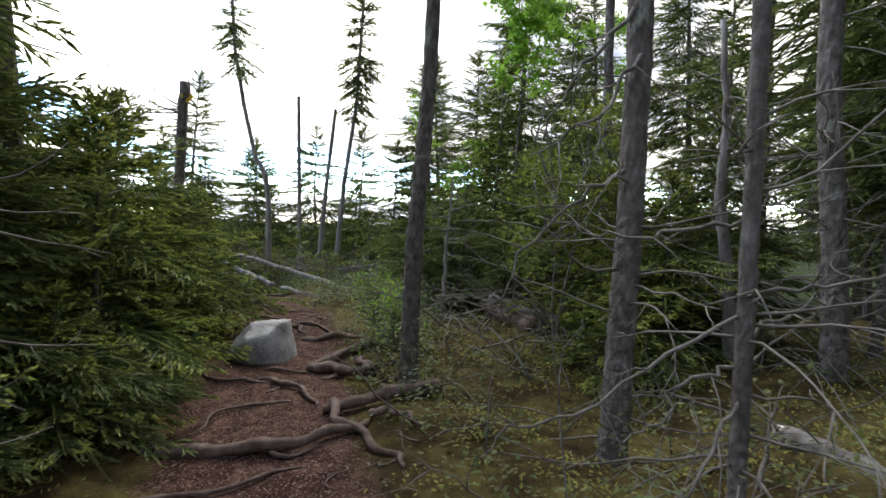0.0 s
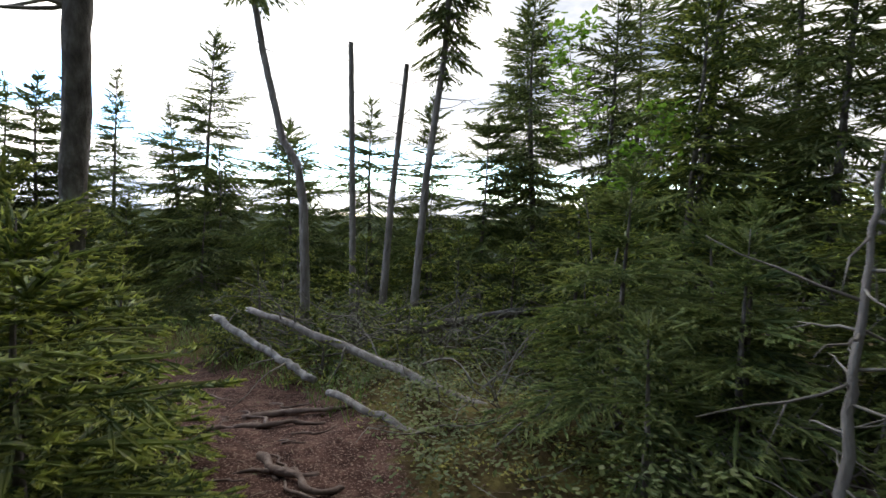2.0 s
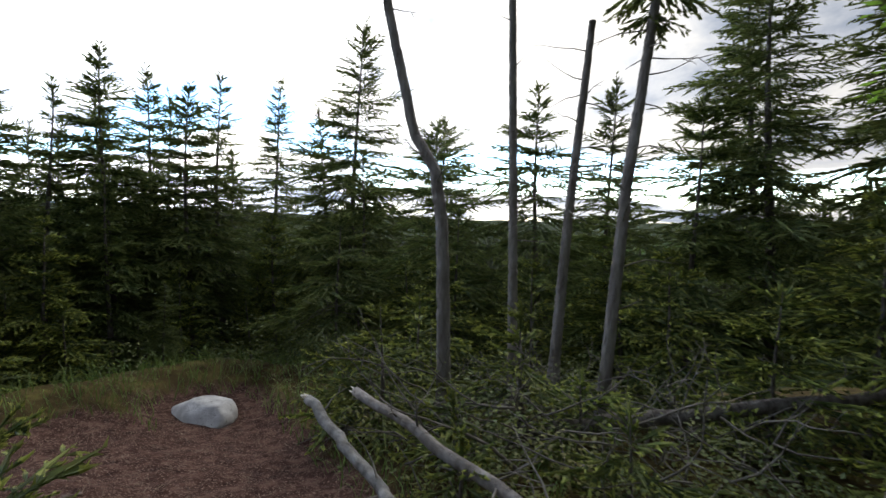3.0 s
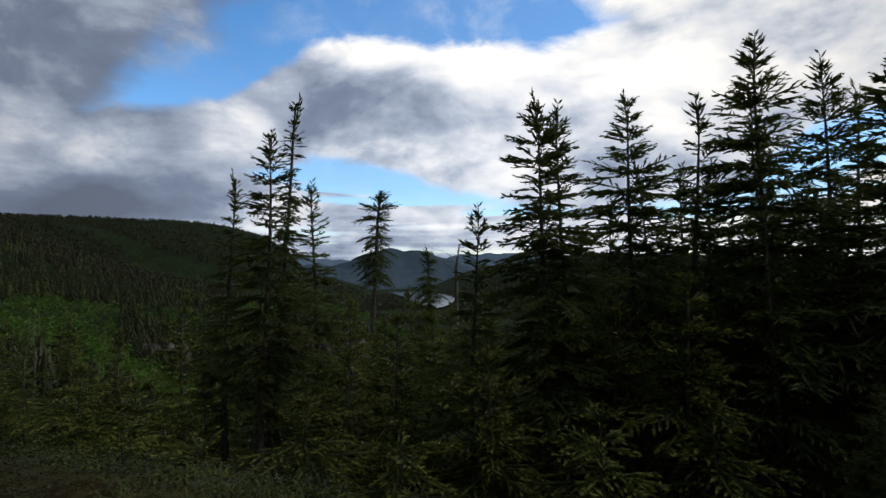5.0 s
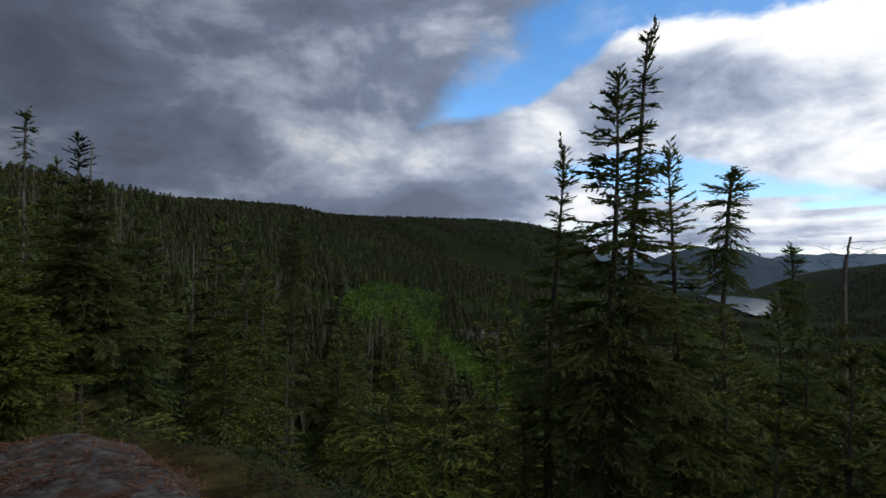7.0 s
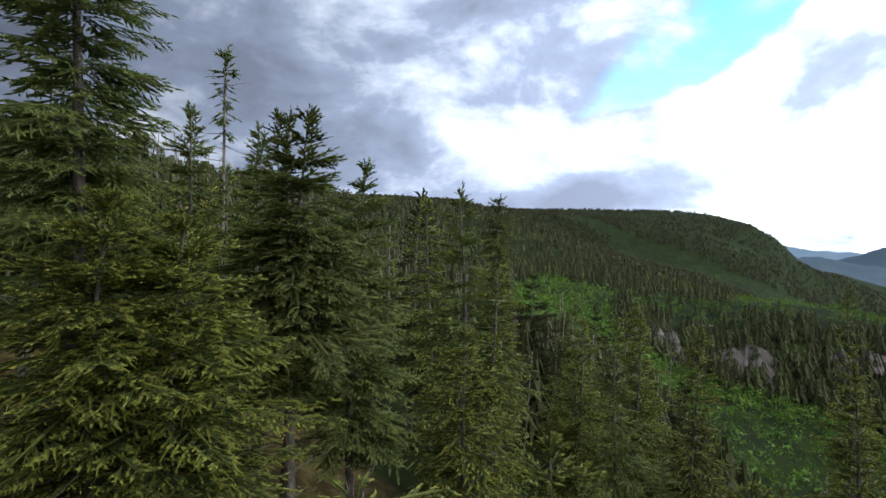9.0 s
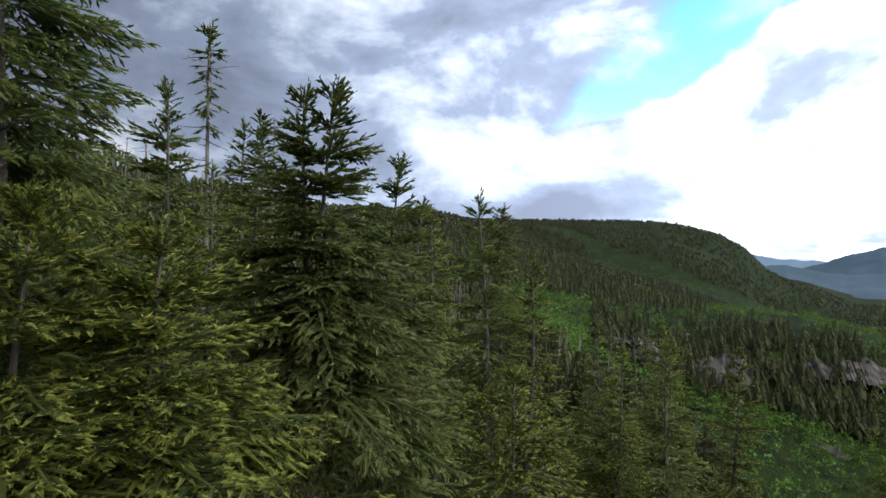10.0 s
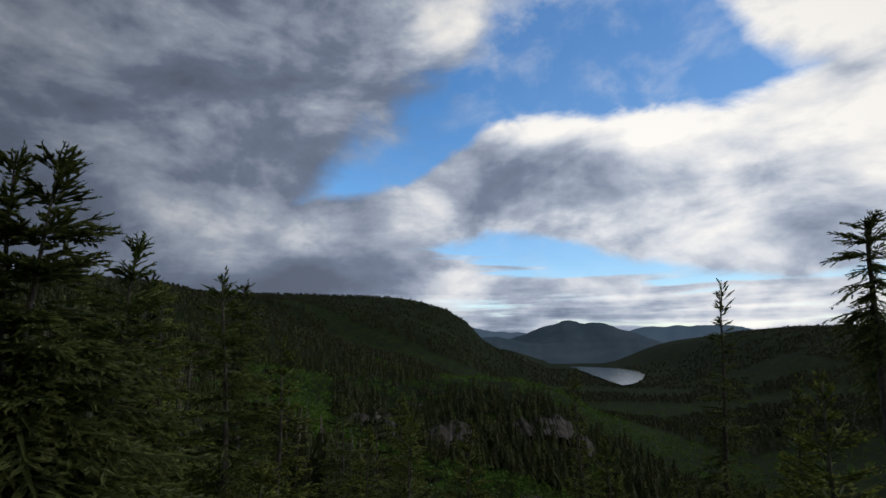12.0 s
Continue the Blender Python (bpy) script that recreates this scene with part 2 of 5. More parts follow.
FAR_GREEN = material("distant_broadleaf_canopy", [(0.06, 0.13, 0.018), (0.11, 0.21, 0.03), (0.16, 0.27, 0.045)], 0.2, 0.7, 0, spread=0.35, through_light=0.25)


def lake_material():
    m = bpy.data.materials.new("lake_water")
    m.use_nodes = True
    b = m.node_tree.nodes["Principled BSDF"]
    b.inputs["Base Color"].default_value = (0.03, 0.045, 0.055, 1)
    b.inputs["Roughness"].default_value = 0.12
    b.inputs["IOR"].default_value = 1.33
    n = node(m.node_tree, "ShaderNodeTexNoise", Scale=0.4, Detail=4.0)
    bp = node(m.node_tree, "ShaderNodeBump", Strength=0.15, Distance=0.05)
    m.node_tree.links.new(n.outputs[0], bp.inputs["Height"])
    m.node_tree.links.new(bp.outputs[0], b.inputs["Normal"])
    return m


def ground_material():
    """Bare red-brown soil where the trail is worn, moss and duff beside it, forest floor farther off."""
    m = bpy.data.materials.new("forest_ground")
    m.use_nodes = True
    t = m.node_tree
    link = t.links.new
    b = t.nodes["Principled BSDF"]
    b.inputs["Roughness"].default_value = 0.95
    b.inputs["Specular IOR Level"].default_value = 0.05
    tc = t.nodes.new("ShaderNodeTexCoord")

    def noise_of(scale, detail=6.0):
        n = node(t, "ShaderNodeTexNoise", Scale=scale, Detail=detail, Roughness=0.65)
        link(tc.outputs["Object"], n.inputs["Vector"])
        return n.outputs[0]

    worn = t.nodes.new("ShaderNodeAttribute")
    worn.attribute_name = "worn"
    far = t.nodes.new("ShaderNodeAttribute")
    far.attribute_name = "far"
    soil = ramp(t, noise_of(9), [(0.3, (0.020, 0.010, 0.008)), (0.5, (0.060, 0.031, 0.024)), (0.68, (0.135, 0.078, 0.060))])
    chips = ramp(t, noise_of(70, 3.0), [(0.55, (0, 0, 0)), (0.63, (1, 1, 1))])
    soil = mix(t, chips, soil, (0.24, 0.165, 0.13))
    duff = ramp(t, noise_of(3.5), [(0.3, (0.026, 0.018, 0.010)), (0.48, (0.065, 0.048, 0.02)), (0.64, (0.125, 0.105, 0.036))])
    forest = ramp(t, noise_of(0.03), [(0.3, (0.012, 0.02, 0.006)), (0.5, (0.022, 0.036, 0.008)), (0.7, (0.034, 0.058, 0.011))])
    speck = ramp(t, noise_of(0.16, 9.0), [(0.42, (0, 0, 0)), (0.58, (1, 1, 1))])
    forest = mix(t, math_node(t, "MULTIPLY", speck, 0.85), forest, (0.012, 0.019, 0.007))
    edge = math_node(t, "ADD", worn.outputs["Fac"], math_node(t, "MULTIPLY", math_node(t, "SUBTRACT", noise_of(5), 0.5), 0.7))
    edge = ramp(t, edge, [(0.4, (0, 0, 0)), (0.58, (1, 1, 1))])
    near = mix(t, edge, duff, soil)
    link(mix(t, far.outputs["Fac"], near, forest), b.inputs["Base Color"])
    bp = node(t, "ShaderNodeBump", Strength=0.8, Distance=0.03)
    link(noise_of(26, 8.0), bp.inputs["Height"])
    link(bp.outputs[0], b.inputs["Normal"])
    return m


# A faint blue glow on both hill materials stands in for haze.
for far_mat, glow in ((HAZED_HILL, 0.045), (HAZED_PALE, 0.13)):
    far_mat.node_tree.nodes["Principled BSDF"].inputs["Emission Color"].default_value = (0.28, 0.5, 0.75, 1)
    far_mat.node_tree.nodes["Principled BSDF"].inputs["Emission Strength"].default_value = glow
GROUND, WATER = ground_material(), lake_material()

# ---- lie of the land ----
RIM = (-7.0, 4.0)
RADII = np.log(np.array([1.5, 3, 8, 20, 60, 110, 180, 450, 700, 900, 1150, 1600, 4500]))
LAND = {
    -180: (.35, .35, .4, .6, 2, 4, 6, 12, 15, 15, 15, 10, 0),
    -110: (.2, .2, .5, 2, 7, 14, 24, 35, 45, 45, 40, 30, 0),
    -62: (.1, 0, -.3, .6, 7, 16, 26, 45, 66, 78, 70, 40, 0),
    -48: (.1, -.3, -1.2, -.8, 3, 10, 23, 44, 62, 72, 60, 40, 0),
    -40.6: (.1, -.5, -1.8, -2.6, 0, 6, 20, 44, 66, 80, 70, 40, 0),
    -33.4: (.1, -.5, -2.2, -3.6, -3, 2, 15.5, 46, 66, 84, 76, 40, 0),
    -28.5: (.05, -.6, -2.5, -4.4, -4.5, -2, 8, 48, 72, 88, 78, 40, 0),
    -20.7: (0, -.8, -3, -5.4, -5.5, -4.5, -1, 33, 62, 86, 80, 40, 0),
    -14.8: (0, -.8, -3.2, -6, -8, -8, -5, 14, 60, 89, 82, 40, 0),
    -9: (0, -.85, -3.5, -7.5, -12, -15, -7, 0, 54, 89, 81, 30, 0),
    -4.5: (0, -.9, -3.8, -9.2, -16, -19.5, -9, -8, 42, 81, 72, 15, 0),
    -1: (0, -.9, -4, -10, -19, -20.5, -9, -14, 26, 69, 58, 4, 0),
    1.5: (0, -.9, -4, -10.3, -21, -21.5, -9, -20, 6, 47, 38, -4, 0),
    3.3: (0, -.9, -4, -10.6, -22.5, -22, -9, -23, -20, 14, 6, -8, 0),
    5.6: (0, -.9, -4, -11, -24, -23, -9.5, -28, -38, -12, -4, -4, 0),
    10: (0, -.9, -4, -11, -26, -25, -12, -38, -43, -43, -43, -44, -40),
    15: (0, -.9, -4, -10.6, -26, -30, -22, -42, -43, -43, -43, -44, -40),
    21: (0, -.9, -4, -10, -25, -33, -32, -43, -43, -43, -39, 16, -40),
    26: (0, -.9, -3.8, -9.5, -24, -33, -37, -40, -30, -8, 30, 34, -40),
    32: (.1, -.8, -3.6, -9, -22, -32, -36, -30, 0, 24, 36, 14, -40),
    50: (.2, -.6, -3, -7, -15, -20, -22, -14, 2, 12, 16, 10, 0),
    90: (.35, .2, -1.5, -4, -8, -9, -10, -8, -4, 0, 2, 4, 0),
    130: (.4, .4, .3, -1, -2, -2, -2, -2, 0, 2, 4, 4, 0),
    180: (.35, .35, .4, .6, 2, 4, 6, 12, 15, 15, 15, 10, 0),
}
TRAIL = [(0.6, -4.0, -.3), (0.4, -1.5, -.15), (.27, .47, 0), (.1, 1.39, .14), (-.28, 2.32, .25), (-.55, 3.3, .30), (-.82, 4.37, .32), (-1.0, 5.36, .33),
         (-1.2, 6.28, .46), (-1.7, 7.08, .5), (-2.3, 7.6, .5), (-3.0, 7.95, .5), (-3.7, 8.15, .49), (-4.4, 8.15, .42), (-5.0, 7.9, .42), (-5.48, 7.4, .5), (-5.97, 6.97, .52),
         (-6.4, 6.2, .48), (-6.9, 5.3, .42), (-7.3, 4.6, .32), (-7.55, 4.15, .30), (-7.8, 3.6, .36), (-7.9, 3.2, .40)]
SPUR = [(-1.7, 7.2, .5), (-2.8, 8.5, .36), (-3.9, 9.5, .18), (-4.95, 10.4, .06)]
BARE = [(-2.4, 8.2, .44), (-3.8, 8.9, .30), (-5.2, 9.3, .18), (-5.2, 8.6, .28), (-4.2, 8.0, .42)]


def along(line, step=0.15):
    out = []
    for a, b in zip(line, line[1:]):
        n = max(1, int(math.dist(a[:2], b[:2]) / step))
        out += [tuple(a[k] + (b[k] - a[k]) * i / n for k in range(3)) for i in range(n)]
    return np.array(out + [line[-1]])


TREAD = np.vstack([along(TRAIL), along(SPUR), along(BARE)])


def far_height(x, y):
    u, v = -(x - RIM[0]), y - RIM[1]
    r, th = np.log(np.maximum(np.hypot(u, v), 1.5)), np.degrees(np.arctan2(v, u))
    th = (th + 8 * np.clip((np.exp(r) - 15) / 40, 0, 1) + 180) % 360 - 180
    angles = sorted(LAND)
    table = np.array([LAND[a] for a in angles], float)
    i = np.clip(np.searchsorted(angles, th) - 1, 0, len(angles) - 2)
    j = np.clip(np.searchsorted(RADII, r) - 1, 0, len(RADII) - 2)
    a0, a1 = np.array(angles)[i], np.array(angles)[i + 1]
    s, q = (th - a0) / (a1 - a0), np.clip((r - RADII[j]) / (RADII[j + 1] - RADII[j]), 0, 1)
    s, q = s * s * (1.5 - s) + s * 0.5, q * q * (1.5 - q) + q * 0.5
    return (table[i, j] * (1 - s) + table[i + 1, j] * s) * (1 - q) + (table[i, j + 1] * (1 - s) + table[i + 1, j + 1] * s) * q


def ripple(x, y, scale, seed):
    """A cheap smooth unevenness, between about -1 and 1."""
    rng = np.random.RandomState(seed)
    out = np.zeros_like(x)
    for k in range(5):
        a, f, p = rng.uniform(0, 6.28), scale * rng.uniform(0.6, 1.9), rng.uniform(0, 6.28)
        out += np.sin((x * math.cos(a) + y * math.sin(a)) * f + p + 1.3 * np.sin((x * math.sin(a) - y * math.cos(a)) * f * 0.7 + k))
    return out / 3.2


def land(x, y):
    """Height of the ground, how worn it is and how far it lies from the trail."""
    x, y = np.atleast_1d(np.asarray(x, float)), np.atleast_1d(np.asarray(y, float))
    z = far_height(x, y)
    r = np.hypot(x - RIM[0], y - RIM[1])
    z = z + ripple(x, y, 0.035, 3) * np.clip((r - 40) / 60, 0, 1) * np.minimum(3.0, r * 0.008) * (z > -40)
    d, h = np.full(x.shape, 50.0), np.zeros(x.shape)
    close = (x > -14) & (x < 8) & (y > -9) & (y < 18)
    if close.any():
        gap = np.hypot(x[close][:, None] - TREAD[:, 0], y[close][:, None] - TREAD[:, 1])
        w = 1 / (gap ** 3 + 0.02)
        d[close], h[close] = gap.min(1), (w * TREAD[:, 2]).sum(1) / w.sum(1)
    s = np.clip((d - 0.9) / 3.2, 0, 1)
    s = s * s * (3 - 2 * s)
    bank = 0.10 * np.clip((d - 0.45) / 0.6, 0, 1)
    rough = np.clip(d / 1.2, 0.15, 1)
    fine = 0.035 * ripple(x, y, 4.2, 5) * rough + 0.012 * ripple(x, y, 13, 6) + 0.06 * ripple(x, y, 1.4, 7) * rough
    z = (h + bank) * (1 - s) + (z + bank) * s + np.where(r < 60, fine, 0)
    return z, np.clip(1.25 - d / np.where(y > 7.3, .84, .64), 0, 1), d


def lift(x, y):
    return float(land(x, y)[0][0])


# ---- mesh helpers ----
def mesh_object(name, verts, faces, mat, parent=None, label="", smooth=False):
    me = bpy.data.meshes.new(name)
    verts = np.asarray(verts, np.float32)
    if isinstance(faces, np.ndarray):
        k = faces.shape[1]
        me.vertices.add(len(verts))
        me.vertices.foreach_set("co", verts.ravel())
        me.loops.add(faces.size)
        me.loops.foreach_set("vertex_index", faces.astype(np.int32).ravel())
        me.polygons.add(len(faces))
        me.polygons.foreach_set("loop_start", np.arange(0, faces.size, k, dtype=np.int32))
        me.update(calc_edges=True)
    else:
        me.from_pydata(verts.tolist(), [], faces)
        me.update()
    if smooth:
        me.polygons.foreach_set("use_smooth", [True] * len(me.polygons))
    me.materials.append(mat)
    ob = new(name, me)
    if parent:
        ob.parent = parent
    if label:
        ob["label"] = label
    return ob


def empty(name, x, y, z, turn=0.0):
    ob = new(name)
    ob.empty_display_size = 0.2
    ob.matrix_world = pose(x, y, z, 0, 0, turn)
    return ob


class Heap:
    """Collects tubes and loose pieces into one mesh."""

    def __init__(self):
        self.v, self.f, self.n = [], [], 0

    def add(self, verts, faces):
        self.v.append(np.asarray(verts, float))
        self.f.append(np.asarray(faces, int) + self.n)
        self.n += len(verts)
        return self

    def tube(self, points, radii, sides=5, wob=0.0, rng=None):
        p = np.asarray(points, float)
        r = np.asarray(radii, float)
        d = np.gradient(p, axis=0)
        d /= np.linalg.norm(d, axis=1)[:, None] + 1e-9
        ref = np.array([0, 0, 1.0]) if abs(d[0][2]) < 0.8 else np.array([1.0, 0, 0])
        a = np.cross(d, ref)
        a /= np.linalg.norm(a, axis=1)[:, None] + 1e-9
        b = np.cross(d, a)
        ang = np.arange(sides) * 2 * math.pi / sides
        rr = r[:, None] * (1 + (wob * rng.uniform(-1, 1, (len(p), sides)) if wob else 0))
        ring = p[:, None] + rr[..., None] * (np.cos(ang)[None, :, None] * a[:, None] + np.sin(ang)[None, :, None] * b[:, None])
        v = ring.reshape(-1, 3)
        i, j = np.meshgrid(np.arange(len(p) - 1), np.arange(sides), indexing="ij")
        k = (j + 1) % sides
        q = np.stack([i * sides + j, i * sides + k, (i + 1) * sides + k, (i + 1) * sides + j], -1).reshape(-1, 4)
        self.add(v, q)
        mid = np.array([p[0], p[-1]])
        base = self.n
        self.v.append(mid)
        self.n += 2
        first = base - len(v)
        caps = []
        for s in range(sides):
            s2 = (s + 1) % sides
            caps.append((base, first + s2, first + s, base))
            caps.append((base + 1, first + (len(p) - 1) * sides + s, first + (len(p) - 1) * sides + s2, base + 1))
        self.f.append(np.array(caps))
        return self

    def make(self, name, mat, parent=None, label="", smooth=True):
        v, f = np.vstack(self.v), np.vstack(self.f)
        if f.shape[1] == 4:
            faces = [tuple(q[:3]) if q[0] == q[3] else tuple(q) for q in f.tolist()]
        else:
            faces = f
        return mesh_object(name, v, faces, mat, parent, label, smooth)


def wander(start, way, length, n, bend, rng, sag=0.0):
    """A crooked line of n points."""
    p, d, out = np.array(start, float), np.array(way, float), []
    d /= np.linalg.norm(d)
    for i in range(n):
        out.append(p.copy())
        d = d + rng.normal(0, bend, 3) + np.array([0, 0, sag])
        d /= np.linalg.norm(d)
        p = p + d * length / (n - 1)
    return np.array(out)


def frames_of(dirs):
    d = dirs / (np.linalg.norm(dirs, axis=1)[:, None] + 1e-9)
    ref = np.where(np.abs(d[:, 2:3]) < 0.9, np.array([[0, 0, 1.0]]), np.array([[1.0, 0, 0]]))
    a = np.cross(d, ref)
    a /= np.linalg.norm(a, axis=1)[:, None]
    return d, a, np.cross(a, d)


# ---- conifers ----
def spray(length, lod, rng):
    """One spruce bough along +x: finger-like twigs set with needles. Returns triangles and how near each lies to a twig's tip."""
    gap, nlen, nwid, per, body = {0: (0.070, 0.023, 0.0085, 0.0155, 0.0095), 1: (0.078, 0.038, 0.0165, 0.038, 0.0135), 3: (0.072, 0.030, 0.0115, 0.021, 0.0115), 2: (0.15, 0.10, 0.045, 0.075, 0.024)}[lod]
    tris, tips = [], []
    starts, ways, lens = [np.zeros(3)], [np.array([1.0, 0, 0.0])], [length]
    for s in np.arange(0.10 * length, length * 0.99, gap):
        for side in (-1, 1):
            if rng.rand() < 0.1:
                continue
            reach = (0.14 + 0.42 * (1 - s / length) * min(1, s / length * 3.5)) * length * rng.uniform(0.55, 1.1)
            reach = min(reach, 0.45)
            if reach < nlen * 1.5:
                continue
            x = s + rng.uniform(-.3, .3) * gap
            start, way = np.array([x, 0, -0.10 * length * (x / length) ** 2 + 0.08 * length * (x / length) ** 4]), np.array([0.85, side * rng.uniform(0.5, 0.85), rng.uniform(-0.35, 0.3)])
            starts.append(start)
            ways.append(way)
            lens.append(reach)
            if lod in (0, 3) and reach > 0.13:
                for f, turn in ((0.4, 1), (0.58, -1)):
                    starts.append(start + way / np.linalg.norm(way) * reach * f - np.array([0, 0, 0.12 * reach * f * f]))
                    ways.append(np.array([way[0] - turn * side * 0.45 * way[1], way[1] + turn * side * 0.55, way[2] + rng.uniform(-.15, .25)]))
                    lens.append(reach * rng.uniform(0.3, 0.45))
    for st, wy, ln in zip(starts, ways, lens):
        n = max(3, int(ln / per))
        t = (np.arange(n) + rng.uniform(0, 1, n)) / n
        d, a, b = frames_of(np.repeat(wy[None], n, 0))
        p = st + d * (t * ln)[:, None]
        if wy[1] == 0:
            p[:, 2] += -0.10 * length * t ** 2 + 0.08 * length * t ** 4
        else:
            p[:, 2] -= 0.12 * ln * t ** 2
        ang = rng.uniform(0, 2 * math.pi, n)
        rad = np.cos(ang)[:, None] * a + np.sin(ang)[:, None] * b
        way = d * 0.85 + rad * rng.uniform(0.45, 0.9, n)[:, None]
        way /= np.linalg.norm(way, axis=1)[:, None]
        wide = np.cross(way, rng.normal(0, 1, (n, 3)))
        wide /= np.linalg.norm(wide, axis=1)[:, None] + 1e-9
        l = nlen * rng.uniform(0.7, 1.2, n)[:, None]
        tris.append(np.stack([p - wide * nwid / 2, p + wide * nwid / 2, p + way * l], 1))
        fresh = np.clip((t * ln - (ln - 0.075)) / 0.06, 0, 1) if lod != 2 else np.clip(t * 2 - 1, 0, 1)
        tips.append(fresh * (0.35 if wy[1] == 0 else 1.0))
        # the dense inner needles give each finger its body
        sag = np.array([0, 0, -0.12 * ln]) if wy[1] else np.array([0, 0, -0.02 * length])
        q0, q1, q2 = st + d[0] * ln * 0.04, st + d[0] * ln * 0.62 + sag * 0.38, st + d[0] * (ln + 0.3 * nlen) + sag
        for turn in (0.3, 2.4):
            w = body * (math.cos(turn) * a[0] + math.sin(turn) * b[0])
            tris.append(np.array([[q0, q1 - w, q1 + w], [q1 - w, q2, q1 + w]]))
            tips.append(np.array([0.0, 0.55 if wy[1] else 0.2]))
    return np.vstack(tris), np.concatenate(tips)


SPRAYS = {}


def boughs(lod):
    if lod not in SPRAYS:
        rng = np.random.RandomState(40 + lod)
        SPRAYS[lod] = [(L, *spray(L, lod, rng)) for L in (0.22, 0.4, 0.65, 0.95, 1.3) for _ in range(3)]
    return SPRAYS[lod]


def crown(h, bare, radius, rng, lod, density=1.0, top_power=0.72, ragged=0.35, droop=0.25):
    """Triangles of a conifer's crown from height bare to h, with the freshness of each."""
    out, new_growth = [], []
    step = {0: 0.085, 1: 0.12, 2: 0.22, 3: 0.11}[lod]
    count = int((h - bare) / step * {0: 7, 1: 6.5, 2: 7, 3: 6.5}[lod] * density)
    rag = rng.uniform(1 - ragged, 1 + ragged, 24)
    whorls = max(6, int((h - bare) / {0: 0.17, 1: 0.20, 2: 0.30, 3: 0.17}[lod]))
    for i in range(count):
        u = ((i + rng.rand()) / count) ** 0.85
        s = u if rng.rand() < 0.3 else min(0.985, (int(u * whorls) + rng.normal(0.5, 0.10)) / whorls)
        z = bare + (h - bare) * s
        prof = (1 - s) ** top_power * min(1, 0.45 + s * 2.2)
        L = radius * prof * rng.uniform(0.75, 1.4) * rag[int(s * 23.9)] + 0.07
        L = min(L, 1.6)
        opts = boughs(lod)
        near = sorted(opts, key=lambda o: abs(math.log(o[0] / L)))[:3]
        L0, tri, tip = near[rng.randint(3)]
        k = L / L0
        az = rng.uniform(0, 2 * math.pi)
        el = -droop + (0.85 + droop) * s ** 3.2 + rng.normal(0, 0.10)
        m = np.array(Euler((rng.normal(0, 0.22), -el, az)).to_matrix())
        out.append((tri * k) @ m.T + np.array([0, 0, z]))
        new_growth.append(tip)
    lead, tip = spray(max(0.25, 0.09 * h), lod, rng)
    m = np.array(Euler((0, -1.5, rng.uniform(0, 6))).to_matrix())
    out.append(lead @ m.T + np.array([0, 0, h - max(0.25, 0.09 * h) * 0.8]))
    new_growth.append(tip)
    return np.vstack(out), np.concatenate(new_growth)


def tri_object(name, tris, mat, parent=None, label="", tips=None):
    v = tris.reshape(-1, 3)
    ob = mesh_object(name, v, np.arange(len(v)).reshape(-1, 3), mat, parent, label)
    if tips is not None:
        ob.data.attributes.new("tip", "FLOAT", "FACE").data.foreach_set("value", tips.astype(np.float32))
    return ob


def dead_limb(heap, start, way, length, rng, r0=0.012, depth=2, bend=0.16, sag=-0.01):
    n = max(5, int(length / 0.09))
    p = wander(start, way, length, n, bend, rng, sag)
    heap.tube(p, np.linspace(r0, r0 * 0.25, n), 4)
    if depth:
        for i in range(2, n - 1):
            if rng.rand() < 0.42:
                d = p[i] - p[i - 1]
                side = rng.normal(0, 1, 3)
                side -= d * (side @ d) / (d @ d)
                w = d / np.linalg.norm(d) + 0.9 * side / np.linalg.norm(side)
                dead_limb(heap, p[i], w, length * rng.uniform(0.2, 0.5) * (1 - 0.5 * i / n), rng, r0 * 0.55, depth - 1, bend, sag)


def conifer(name, x, y, top, radius, seed, lod=1, bare=0.25, density=1.0, mat=None, lean=(0, 0), trunk_r=None, label="", dead=0.5, group="", z=None, **shape):
    """A spruce whose tip stands at height top: trunk, crown and dead lower limbs."""
    rng = np.random.RandomState(seed)
    ground = (lift(x, y) if z is None else z) - 0.05
    h = top - ground
    thing = empty(name, x, y, ground, rng.uniform(0, 360) if lean == (0, 0) else 0)
    r0 = trunk_r or 0.011 * h + 0.012
    n = max(8, int(h / 0.3))
    s = np.linspace(0, 1, n)
    line = np.stack([lean[0] * s * h + 0.012 * h * np.sin(s * 5 + seed), lean[1] * s * h + 0.012 * h * np.cos(s * 4 + seed) - 0.012 * h * math.cos(seed), s * h], 1)
    line[:, 0] -= line[0, 0]
    heap = Heap().tube(line, r0 * (1 - 0.93 * s) + 0.25 * r0 * np.exp(-s * h / 0.12), 8, 0.08, rng)
    heap.make("trunk", BARK, thing)
    tris, tips = crown(h, bare * h, radius, rng, lod, density, **shape)
    f = tris[..., 2] / h
    tris = tris + np.stack([np.interp(f, s, line[:, 0]), np.interp(f, s, line[:, 1]), f * 0], -1)
    tri_object("crown", tris, mat or NEEDLE, thing, tips=tips)
    if dead:
        limbs = Heap()
        for i in range(int(dead * 26)):
            k = rng.uniform(0.06, bare + 0.25)
            a = rng.uniform(0, 6.28)
            dead_limb(limbs, (np.interp(k, s, line[:, 0]), np.interp(k, s, line[:, 1]), k * h), (math.cos(a), math.sin(a), rng.uniform(-.2, .3)), radius * rng.uniform(0.35, 0.9), rng, 0.007, 1)
        tagged(limbs.make("dead_limb", DEAD_TWIG, thing, "bare grey dead lower limbs"), kind="stuff")
    return tagged(thing, label or "dark green spruce tree growing on the slope", "tree", group)


